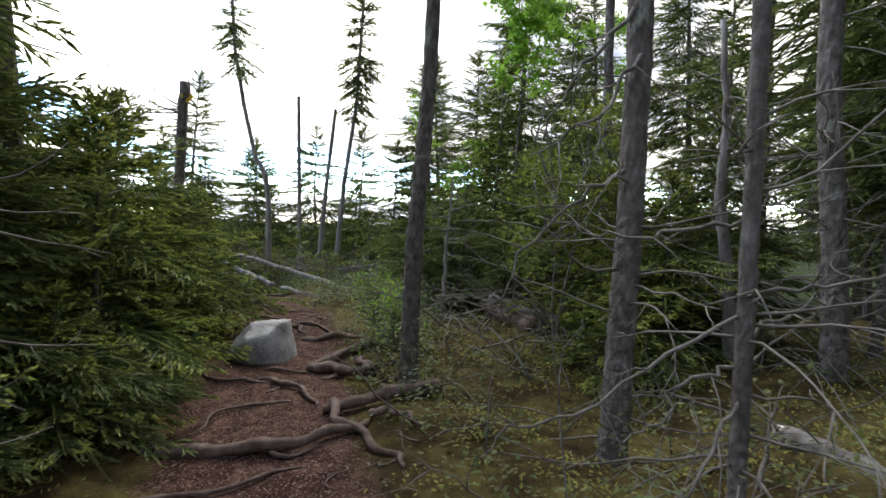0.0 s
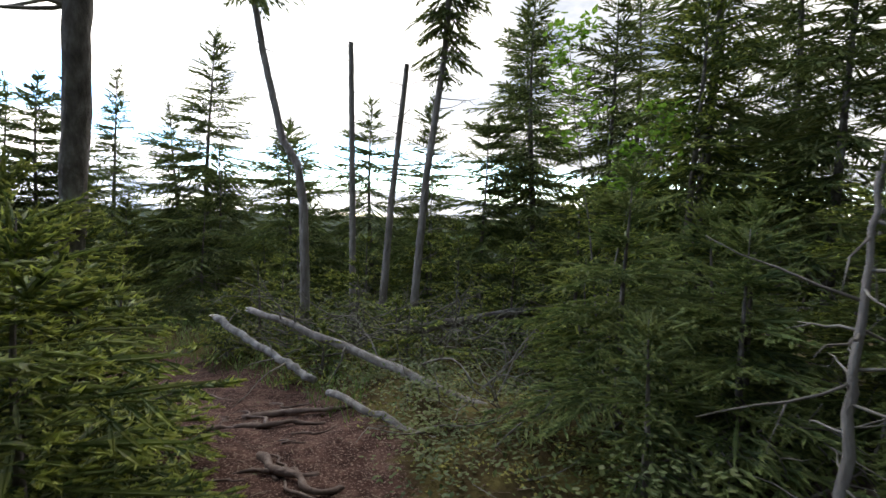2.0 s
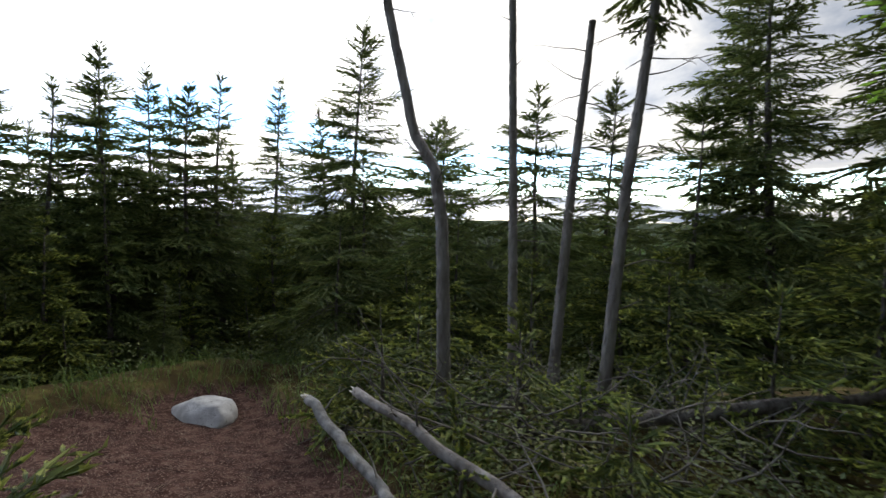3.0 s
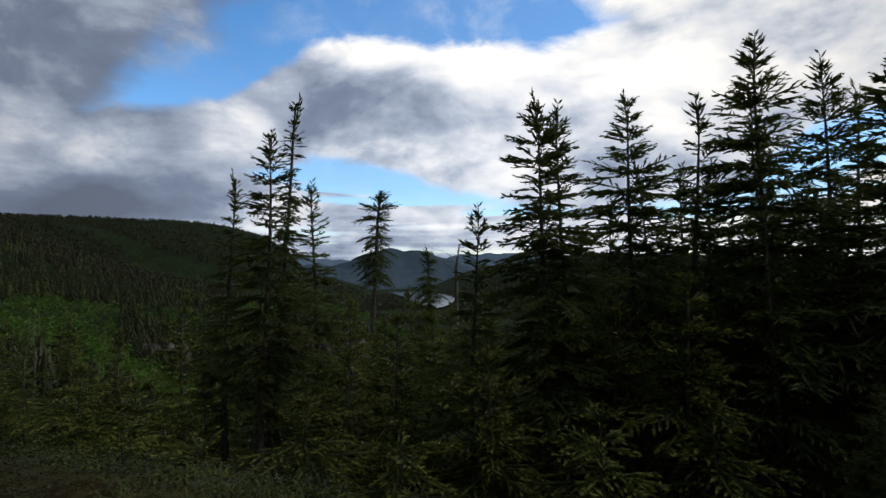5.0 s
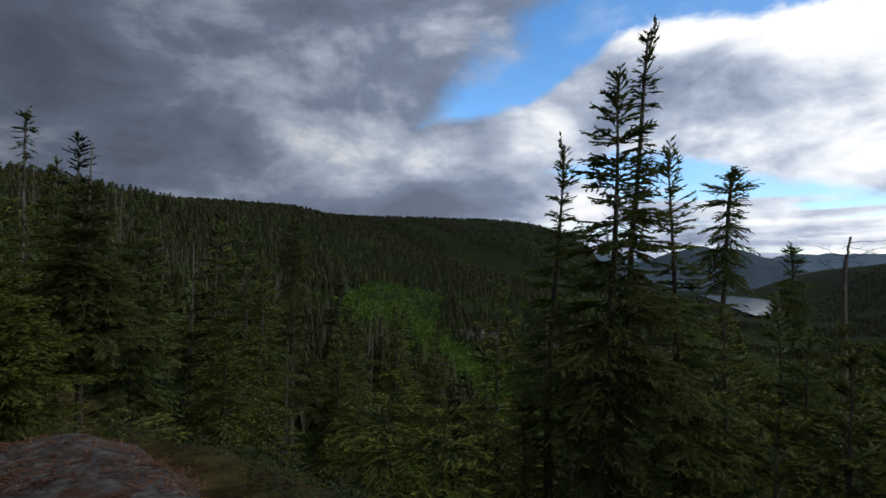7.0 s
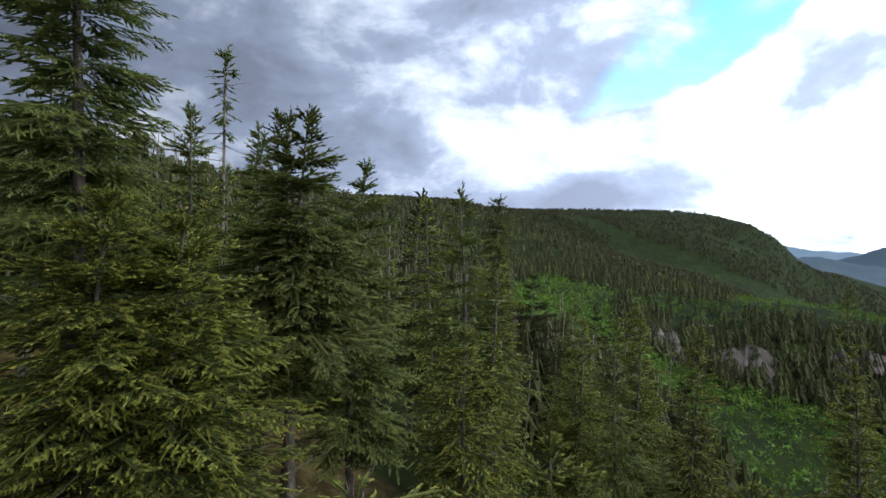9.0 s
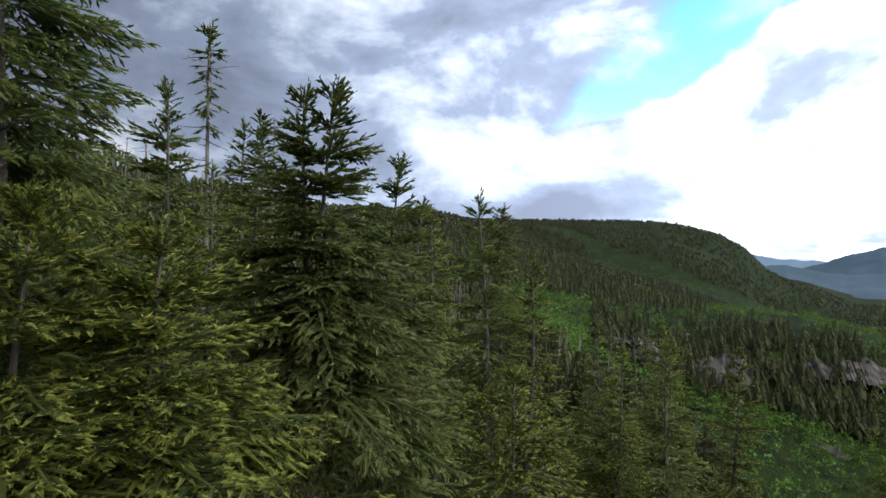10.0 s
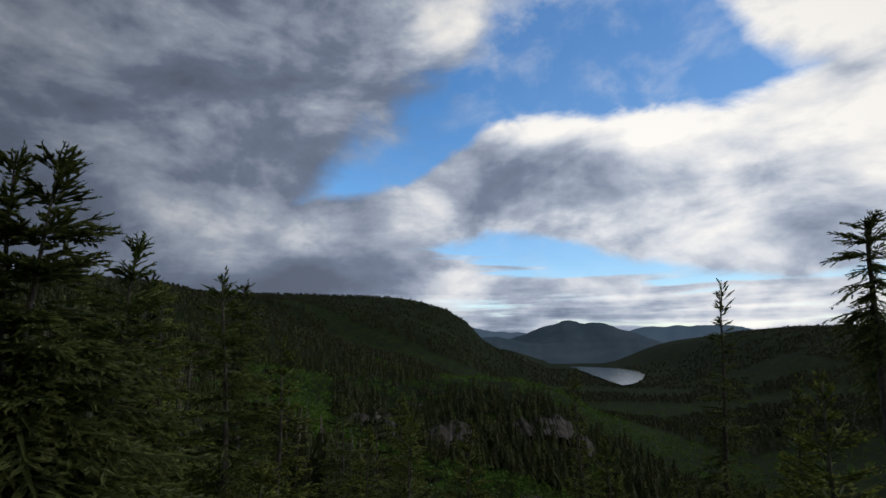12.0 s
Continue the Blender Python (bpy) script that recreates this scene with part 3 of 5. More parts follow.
# ---- the ground ----
def stretch_axis(lo, hi, step, limit, grow=1.13):
    mid = list(np.arange(lo, hi + step, step))
    s, a = step, mid[-1]
    while a < limit:
        s *= grow
        a += min(s, 160)
        mid.append(a)
    s, a = step, mid[0]
    while a > -limit:
        s *= grow
        a -= min(s, 160)
        mid.insert(0, a)
    return np.array(mid)


def build_ground():
    xs, ys = stretch_axis(-10.5, 4.0, 0.085, 4700), stretch_axis(-1.0, 12.5, 0.085, 4700)
    gx, gy = np.meshgrid(xs, ys, indexing="ij")
    z, worn, d = land(gx.ravel(), gy.ravel())
    v = np.stack([gx.ravel(), gy.ravel(), z], 1)
    i, j = np.meshgrid(np.arange(len(xs) - 1), np.arange(len(ys) - 1), indexing="ij")
    n = len(ys)
    f = np.stack([i * n + j, (i + 1) * n + j, (i + 1) * n + j + 1, i * n + j + 1], -1).reshape(-1, 4)
    ob = mesh_object("ground", v, f, GROUND, smooth=True)
    for name, values in (("worn", worn), ("far", np.clip((d - 12) / 14, 0, 1))):
        ob.data.attributes.new(name, "FLOAT", "POINT").data.foreach_set("value", values.astype(np.float32))
    tagged(ob, "forest floor with a worn red-brown soil trail", "ground", kind="structure")


build_ground()


def coarse_land(x, y):
    """Height of the ground sheet itself, whose cells grow with the distance."""
    xs, ys = stretch_axis(-10.5, 4.0, 0.085, 4700), stretch_axis(-1.0, 12.5, 0.085, 4700)
    co = np.empty(len(xs) * len(ys) * 3, np.float32)
    bpy.data.objects["ground"].data.vertices.foreach_get("co", co)
    grid = co.reshape(len(xs), len(ys), 3)[..., 2]
    i, j = np.clip(np.searchsorted(xs, x) - 1, 0, len(xs) - 2), np.clip(np.searchsorted(ys, y) - 1, 0, len(ys) - 2)
    s, q = (x - xs[i]) / (xs[i + 1] - xs[i]), (y - ys[j]) / (ys[j + 1] - ys[j])
    return (grid[i, j] * (1 - s) + grid[i + 1, j] * s) * (1 - q) + (grid[i, j + 1] * (1 - s) + grid[i + 1, j + 1] * s) * q


def build_lake():
    """The lake's shore, as bearing from the rim and distance."""
    pts = [(11.6, 1330), (13, 1310), (14.8, 1270), (16.7, 1200), (18.0, 1070), (18.7, 930), (18.4, 800), (17.6, 710), (16.6, 680), (15.4, 760), (14, 905), (12.8, 1120)]
    v = []
    for k in range(len(pts)):
        (a0, r0), (a1, r1) = pts[k], pts[(k + 1) % len(pts)]
        for s in range(4):
            a, r = radians(a0 - 8 + (a1 - a0) * s / 4), r0 + (r1 - r0) * s / 4
            v.append((RIM[0] - r * math.cos(a), RIM[1] + r * math.sin(a), -40.5))
    tagged(mesh_object("water", v, [tuple(range(len(v)))], WATER), "pale still lake in the valley", "lake", kind="structure")


build_lake()


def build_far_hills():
    """Ranges of hills beyond the lake, bluer and paler with distance to imitate haze."""
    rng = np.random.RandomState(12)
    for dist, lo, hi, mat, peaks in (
            (2000, -6, 34, HAZED_HILL, ((4.5, 40, 3), (11, 16, 2.5), (17, 28, 4))),
            (2700, -8, 38, HAZED_HILL, ((11.3, 112, 4.2), (16.5, 66, 3.5), (6, 20, 3))),
            (3600, -12, 46, HAZED_PALE, ((1.5, 128, 4), (7, 70, 3), (19, 100, 4.5), (26, 108, 5))),
            (4600, -14, 60, HAZED_PALE, ((14, 118, 16), (6, 20, 2.5), (40, 110, 12)))):
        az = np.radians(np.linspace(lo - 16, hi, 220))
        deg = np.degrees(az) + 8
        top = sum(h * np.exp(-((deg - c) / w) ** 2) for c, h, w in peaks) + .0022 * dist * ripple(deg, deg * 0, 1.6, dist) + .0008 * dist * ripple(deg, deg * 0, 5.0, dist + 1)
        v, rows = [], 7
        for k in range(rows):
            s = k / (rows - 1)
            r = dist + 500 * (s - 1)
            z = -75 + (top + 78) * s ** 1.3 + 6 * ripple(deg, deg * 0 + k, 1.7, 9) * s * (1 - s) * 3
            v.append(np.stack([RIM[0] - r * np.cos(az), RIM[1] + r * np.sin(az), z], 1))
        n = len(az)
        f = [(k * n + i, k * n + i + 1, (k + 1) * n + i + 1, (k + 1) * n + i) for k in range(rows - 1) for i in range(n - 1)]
        tagged(mesh_object("backdrop", np.vstack(v), f, mat, smooth=True), "forested hills beyond the lake, blue-grey with painted haze", "hills", kind="structure")


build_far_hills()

# ---- trail and clearing: large trees ----
def bole(name, pts, r0, r1, seed, mat, label, limbs=0, limb_len=0.8, low=0.1, high=0.9, category="tree", joined=False, sides=10, scaly=False):
    """A bare trunk along a line of points, with dead limbs."""
    rng = np.random.RandomState(seed)
    p = np.array(pts, float)
    s = np.linspace(0, 1, len(p))
    n = 110 if scaly else 26
    t = np.linspace(0, 1, n)
    line = np.stack([np.interp(t, s, p[:, k]) for k in range(3)], 1)
    for _ in range(2):
        line[1:-1] = 0.25 * line[:-2] + 0.5 * line[1:-1] + 0.25 * line[2:]
    line[1:-1] += rng.normal(0, 0.006 if n < 50 else 0.0015, (n - 2, 3))
    thing = empty(name, *line[0])
    line = line - line[0]
    long = np.linalg.norm(line[-1])
    rad = r0 + (r1 - r0) * t + 0.45 * r0 * np.exp(-t * long / 0.10)
    Heap().tube(line, rad, 20 if scaly else sides, 0.055 if scaly else 0.10, rng).make("trunk", mat, thing, smooth=not scaly)
    if limbs:
        rest = Heap()
        for i in range(limbs):
            k = rng.uniform(low, high)
            a = rng.uniform(0, 6.28)
            q = [np.interp(k, t, line[:, c]) for c in range(3)]
            heap = rest if joined else Heap()
            dead_limb(heap, q, (math.cos(a), math.sin(a), rng.uniform(-.25, .35)), limb_len * rng.uniform(0.4, 1.2), rng, 0.0065, 2)
            if not joined:
                heap.make("dead_limb", DEAD_TWIG, thing)
        if joined:
            tagged(rest.make("dead_limb", DEAD_TWIG, thing, "crooked bare grey limbs"), kind="stuff")
    return tagged(thing, label, category), line


bole("spruce_tree", [(.156, 4.02, .38), (.17, 4.02, 1.3), (.24, 4.05, 2.3), (.32, 4.1, 4.6)], .062, .04, 1, BARK, "slender dark spruce trunk beside the trail", 7, .4, .35, .95, scaly=True)
_scaly, _ = bole("spruce_tree", [(1.16, 3.05, .2), (1.18, 3.05, .8), (1.22, 3.08, 1.6), (1.27, 3.1, 4.8)], .072, .055, 2, BARK, "rough scaly spruce trunk with dead limbs", 16, .8, .15, .8, scaly=True)
_slim, _ = bole("spruce_tree", [(1.33, 2.3, .15), (1.34, 2.3, 1.2), (1.37, 2.32, 4.6)], .031, .027, 3, BARK, "thin scaly spruce trunk with crooked dead limbs", 24, 1.0, .08, .6, scaly=True)
def long_limbs(thing, lines, r0, seed):
    """Long crooked dead limbs along given points, each a part of the tree."""
    rng = np.random.RandomState(seed)
    base = thing.matrix_world.translation
    for pts in lines:
        p = np.array(pts, float) - np.array(base)
        n = 16
        s = np.linspace(0, 1, n)
        q = np.stack([np.interp(s, np.linspace(0, 1, len(p)), p[:, k]) for k in range(3)], 1)
        q[1:-1] = .25 * q[:-2] + .5 * q[1:-1] + .25 * q[2:]
        q[1:] += rng.normal(0, .012, (n - 1, 3))
        heap = Heap().tube(q, np.linspace(r0, r0 * .3, n), 5)
        for i in range(4, n - 1, 2):
            dead_limb(heap, q[i], (q[i] - q[i - 1]) * 12 + rng.normal(0, .8, 3), rng.uniform(.15, .45), rng, r0 * .4, 1)
        heap.make("dead_limb", DEAD_TWIG, thing)


long_limbs(_slim, [[(1.33, 2.3, 1.18), (1.1, 2.3, 1.05), (.85, 2.3, .86), (.62, 2.28, .80), (.5, 2.25, .78), (.47, 2.2, .70)],
                   [(1.33, 2.3, 1.0), (1.15, 2.25, .98), (1.0, 2.2, .82), (.8, 2.15, .78)],
                   [(1.33, 2.3, .9), (1.1, 2.1, .72), (.95, 2.0, .52)],
                   [(1.33, 2.3, 1.5), (1.0, 2.5, 1.42), (.7, 2.7, 1.5)],
                   [(1.33, 2.3, 1.25), (1.7, 2.2, 1.32), (2.1, 2.1, 1.42)],
                   [(1.33, 2.3, 1.1), (1.6, 2.4, 1.2), (1.9, 2.4, 1.25)]], .008, 31)
long_limbs(_scaly, [[(1.22, 3.05, 1.75), (.95, 3.0, 1.6), (.7, 2.95, 1.35), (.6, 2.95, 1.1)], [(1.24, 3.05, 2.5), (.95, 3.0, 2.2), (.75, 2.95, 1.85)], [(1.24, 3.05, 2.3), (1.0, 2.9, 1.95), (.7, 2.9, 1.75)]], .012, 32)
bole("spruce_tree", [(2.95, 4.0, .2), (2.9, 4.0, 1.3), (2.8, 4.0, 2.4), (2.8, 4.0, 5.4)], .085, .06, 4, BARK, "thick scaly spruce trunk with many dead limbs", 60, 1.3, .1, .85, scaly=True)
bole("dead_sapling", [(2.6, 4.6, .3), (2.5, 4.55, 1.2), (2.38, 4.5, 1.7), (2.42, 4.5, 2.3), (2.35, 4.5, 3.0)], .055, .02, 5, GREY_WOOD, "pale grey crooked dead sapling", 8, .6, .3, .95)
bole("spruce_tree", [(2.1, 6.3, .3), (2.1, 6.3, 6.0)], .06, .04, 6, BARK, "dark spruce trunk in the shade", 30, 1.0, .1, .9)
bole("spruce_tree", [(3.6, 6.0, .3), (3.6, 6.0, 6.0)], .07, .04, 7, BARK, "dark spruce trunk in the shade", 30, 1.1, .1, .9)
bole("dead_sapling", [(-1.3, 2.3, .1), (-1.32, 2.3, 1.0), (-1.3, 2.32, 1.6)], .018, .006, 9, GREY_WOOD, "thin grey dead sapling before young spruces", 16, .45, .1, .95)
bole("dead_sapling", [(.42, 6.2, .3), (.44, 6.2, 1.2), (.5, 6.22, 1.95)], .026, .008, 10, GREY_WOOD, "thin grey dying sapling above a thicket", 20, .5, .05, .9)
bole("spruce_tree", [(-2.6, 2.2, .2), (-2.62, 2.2, 5.4)], .10, .07, 8, BARK, "dark old spruce trunk behind young spruces", 20, 1.0, .3, .95)


def tufted(name, pts, r0, r1, seed, tuft, label, mat=BARK, limbs=10, radius=0.22, limb_len=.45, lod=1):
    """A nearly dead spruce: bare trunk with a ragged tuft of needles from the share tuft of its height upwards."""
    thing, line = bole(name, pts, r0, r1, seed, mat, label, limbs, limb_len, .15, .95, scaly=mat is GREY_WOOD)
    rng = np.random.RandomState(seed + 50)
    h = line[-1][2]
    tris, tips = crown(h, tuft * h, radius, rng, lod, 1.5, 0.35, 0.6, 0.55)
    f = tris[..., 2]
    tris = tris + np.stack([np.interp(f, line[:, 2], line[:, 0]), np.interp(f, line[:, 2], line[:, 1]), f * 0], -1)
    tri_object("crown", tris, NEEDLE, thing, "ragged tuft of dark needles", tips)
    return thing


# snags beyond the fallen logs
tufted("dead_spruce", [(-2.47, 10, .5), (-2.48, 10, 1.2), (-2.5, 10, 1.9), (-2.56, 10, 2.3), (-2.72, 10, 2.55), (-2.92, 10, 3.4), (-3.08, 10, 4.3), (-3.15, 10, 5.3)], .052, .026, 11, .72, "leaning bent grey dead spruce with a tufted top", GREY_WOOD, 5, .34)
bole("dead_spruce", [(-2.13, 10.75, .5), (-2.15, 10.75, 2.0), (-2.2, 10.8, 3.78)], .042, .03, 12, GREY_WOOD, "broken-off grey standing dead trunk", 6, .25, .4, .95, "snag", scaly=True)
bole("dead_spruce", [(-1.85, 11.1, .5), (-1.75, 11.15, 2.0), (-1.6, 11.25, 3.66)], .05, .03, 13, GREY_WOOD, "leaning broken grey dead trunk with a bent twig", 12, .5, .4, .97, "snag", scaly=True)
tufted("dead_spruce", [(-1.4, 10.3, .5), (-1.27, 10.35, 2.2), (-1.1, 10.5, 3.6), (-1.0, 10.5, 5.6)], .046, .026, 14, .55, "thin grey dying spruce with drooping tufts", GREY_WOOD, 22, .42)


def trail_post():
    thing, line = bole("trail_post", [(-2.62, 6.75, .3), (-2.55, 6.72, 1.6), (-2.47, 6.7, 2.97)], .062, .055, 15, BARK, "dark dead trunk carrying a yellow trail marker", 0, category="post")
    bm = bmesh.new()
    bmesh.ops.create_cube(bm, size=1)
    bmesh.ops.scale(bm, vec=(.10, .006, .10), verts=bm.verts)
    bmesh.ops.rotate(bm, cent=(0, 0, 0), matrix=Matrix.Rotation(radians(45), 3, "Y"), verts=bm.verts)
    bmesh.ops.bevel(bm, geom=bm.edges[:], offset=.002, segments=1, affect="EDGES")
    me = bpy.data.meshes.new("marker")
    bm.to_mesh(me)
    bm.free()
    me.materials.append(YELLOW)
    ob = new("marker", me)
    ob.parent = thing
    ob["label"] = "yellow diamond marker plate"
    ob.matrix_local = pose(line[-3][0] + .055, line[-3][1] - .03, line[-3][2] + .06, 0, 0, 35)
    rng = np.random.RandomState(3)
    heap = Heap()
    for k in range(5):
        dead_limb(heap, line[-4] + np.array([0, 0, .02 * k]), (-1, .2 * k - .4, .15), .9 * rng.uniform(.5, 1), rng, .012, 2)
    tagged(heap.make("dead_limb", DEAD_TWIG, thing, "bare limb pointing away from the trail"), kind="stuff")


trail_post()

# green trees round the clearing
SP = "dark green spruce at the edge of the clearing"
for x, y, top, rad, lod, bare, seed in (
        (-5.75, 15.0, 5.3, 1.6, 1, .12, 21), (-9.7, 18.2, 5.45, 1.4, 1, .15, 22), (-7.85, 14.1, 4.35, 1.05, 1, .15, 23), (-6.9, 15.6, 4.0, 1.2, 1, .1, 24),
        (.5, 16.0, 6.2, 1.2, 1, .12, 25), (2.0, 14.5, 6.4, 1.0, 1, .15, 26), (3.6, 12.5, 7.2, 1.0, 1, .2, 27), (1.1, 12.4, 5.2, 1.1, 1, .1, 28),
        (5.8, 12.5, 8.5, 1.5, 1, .25, 30), (-.6, 13.2, 3.4, 1.2, 1, .1, 31), (-2.4, 13.9, 3.4, 1.2, 1, .1, 32),
        (-3.8, 13.6, 2.9, 1.15, 1, .1, 33), (-4.7, 12.4, 2.0, .9, 1, .05, 34), (5.5, 6.0, 7.5, 1.5, 1, .35, 35), (6.5, 3.5, 7.8, 1.5, 1, .35, 36), (4.5, 2.0, 7.4, 1.3, 1, .45, 37),
        (-3.6, 4.3, 3.9, 1.0, 1, .08, 38), (-2.35, 2.75, 5.8, 1.4, 1, .32, 44), (.3, 13.6, 5.6, 1.2, 1, .1, 45), (-1.4, 12.8, 2.4, .9, 1, .04, 46), (-3.2, 12.6, 2.1, .9, 1, .04, 47), (-5.2, 13.8, 2.6, .9, 1, .05, 48), (-1.6, 15.5, 3.8, 1.2, 1, .1, 49), (-4.6, 15.8, 3.4, 1.2, 1, .1, 50), (-4.2, 2.4, 5.6, 1.2, 1, .2, 39), (-3.9, 6.0, 3.0, .9, 1, .06, 40), (-5.4, 5.0, 3.3, .9, 1, .06, 41), (2.4, 9.4, 5.0, 1.1, 1, .1, 43), (-2.4, 4.1, 6.0, 1.1, 1, .5, 186), (1.75, 10.7, 7.0, 1.3, 1, .15, 29), (-10.6, 12.0, 3.4, .8, 1, .06, 177), (-10.2, 13.6, 4.0, .9, 1, .08, 178), (-11.4, 13.0, 3.5, .9, 1, .06, 179), (-9.4, 14.6, 4.2, .9, 1, .08, 180), (-11.6, 14.8, 4.2, 1.0, 1, .06, 181), (-8.0, 12.0, 2.7, .7, 1, .05, 182), (-10.2, 11.4, 2.8, .7, 1, .05, 183), (4.3, 5.0, 6.4, 1.4, 1, .1, 187), (5.0, 3.4, 6.0, 1.4, 1, .08, 189)):
    if x < -7.5:
        rad *= .8
    if y > 12 and -6.5 < x < -1.5:
        rad *= .95
        top += .4 if 2.2 < top < 3.9 else 0
    conifer("spruce_tree", x, y, top, rad, seed, lod, bare + (.18 if y > 11 and x < -2 else .05), 1.0, label=SP, dead=.8)

_w = np.random.RandomState(19)
_forms = [conifer("spruce_tree", 7.0 + 1.3 * k, 9.0 + 2.1 * k, 6.5 + .4 * k, 1.1 + .1 * k, 150 + k, 2, .1 + .08 * k, .8, label="tall spruce in the dense wood behind the trail", group="spruces behind the trail", dead=.5) for k in range(4)]
_made = 0
while _made < 50:
    x, y = _w.uniform(-10, 13), _w.uniform(-5, 26)
    if land(x, y)[2][0] < 3.6 or (x < 1.2 and y > 8.5 and y < 12.5) or (x < 0 and y < 12 and _made > 30) or x < -6.8 - .2 * (y - 13):
        continue
    s = _w.uniform(.4, .85) if x > 0 else _w.uniform(.35, .55)
    copy_thing(_forms[_w.randint(4)], pose(x, y, lift(x, y) - .05, _w.normal(0, 1.5), _w.normal(0, 1.5), _w.uniform(0, 360))).scale = (s, s, s)
    _made += 1

# young spruces that crowd the trail
YS = "young bushy spruce crowding the trail"
for x, y, top, rad, seed in (
        (-1.95, 2.9, 2.35, .95, 51), (-1.75, 3.9, 2.2, .85, 52), (-2.3, 5.0, 2.45, .9, 53), (-1.95, 5.75, 1.75, .75, 54), (-2.75, 3.5, 3.1, 1.0, 55), (-2.5, 6.35, 1.95, .7, 56),
        (1.45, 7.0, 2.3, .75, 61), (1.9, 5.4, 2.0, .7, 62), (.55, 7.1, 1.75, .65, 63), (1.9, 6.7, 2.9, .95, 64), (.9, 8.3, 1.9, .75, 65), (2.9, 5.4, 2.6, .9, 66), (.25, 9.3, 1.45, .6, 67),
        (.1, 7.6, 2.1, .62, 68), (1.65, 4.3, 1.2, .55, 69), (-1.9, 10.0, 1.35, .5, 70), (-.9, 11.3, 1.7, .6, 71), (-2.9, 10.6, 1.3, .55, 72), (-3.1, 11.8, 1.5, .6, 73), (-1.55, 2.0, 1.3, .65, 74), (-2.3, 1.5, 1.9, .8, 75), (2.2, 5.0, 1.9, .8, 76), (1.6, 7.3, 2.3, .8, 77), (-1.7, 4.7, 1.35, .6, 78), (-3.4, 5.2, 2.6, .9, 79), (-1.3, 12.4, 1.8, .7, 131), (-2.2, 12.2, 1.5, .7, 132), (-3.9, 12.6, 1.4, .6, 133), (-.3, 10.4, 1.5, .6, 134), (.5, 11.2, 2.2, .8, 135), (-3.3, 10.0, .95, .45, 136), (-1.2, 9.2, .95, .45, 137), (.15, 9.0, 1.05, .5, 138), (-2.0, 8.9, .85, .4, 139), (-3.0, 6.9, 1.35, .55, 140), (-2.1, 5.2, 1.1, .5, 141), (-1.5, 3.1, 1.1, .5, 142), (-9.05, 1.3, 2.0, .85, 143), (-8.62, 1.2, 2.1, .75, 175), (1.35, 9.9, 4.3, 1.0, 176), (-2.95, 9.95, 1.3, .55, 144), (-2.2, 9.4, .9, .4, 145), (.0, 6.85, 1.35, .45, 170), (.7, 7.35, 1.9, .55, 171), (-2.5, 6.75, 1.75, .5, 172), (-2.25, 6.1, 1.5, .45, 173), (-1.5, 9.7, 1.0, .45, 146), (-2.55, 7.1, 1.5, .34, 184), (-3.3, 7.0, 1.6, .5, 185)):
    conifer("young_spruce", x, y, top, rad, seed, 0 if y < 8.6 else 1, .02, 1.35 if seed in (143, 175) else 1.0, NEEDLE if seed in (51, 53, 55, 64, 66, 75, 79, 61, 63, 68, 138, 170, 171, 65) else NEEDLE_YOUNG, label=YS, dead=.45, droop=.15, top_power=.7)

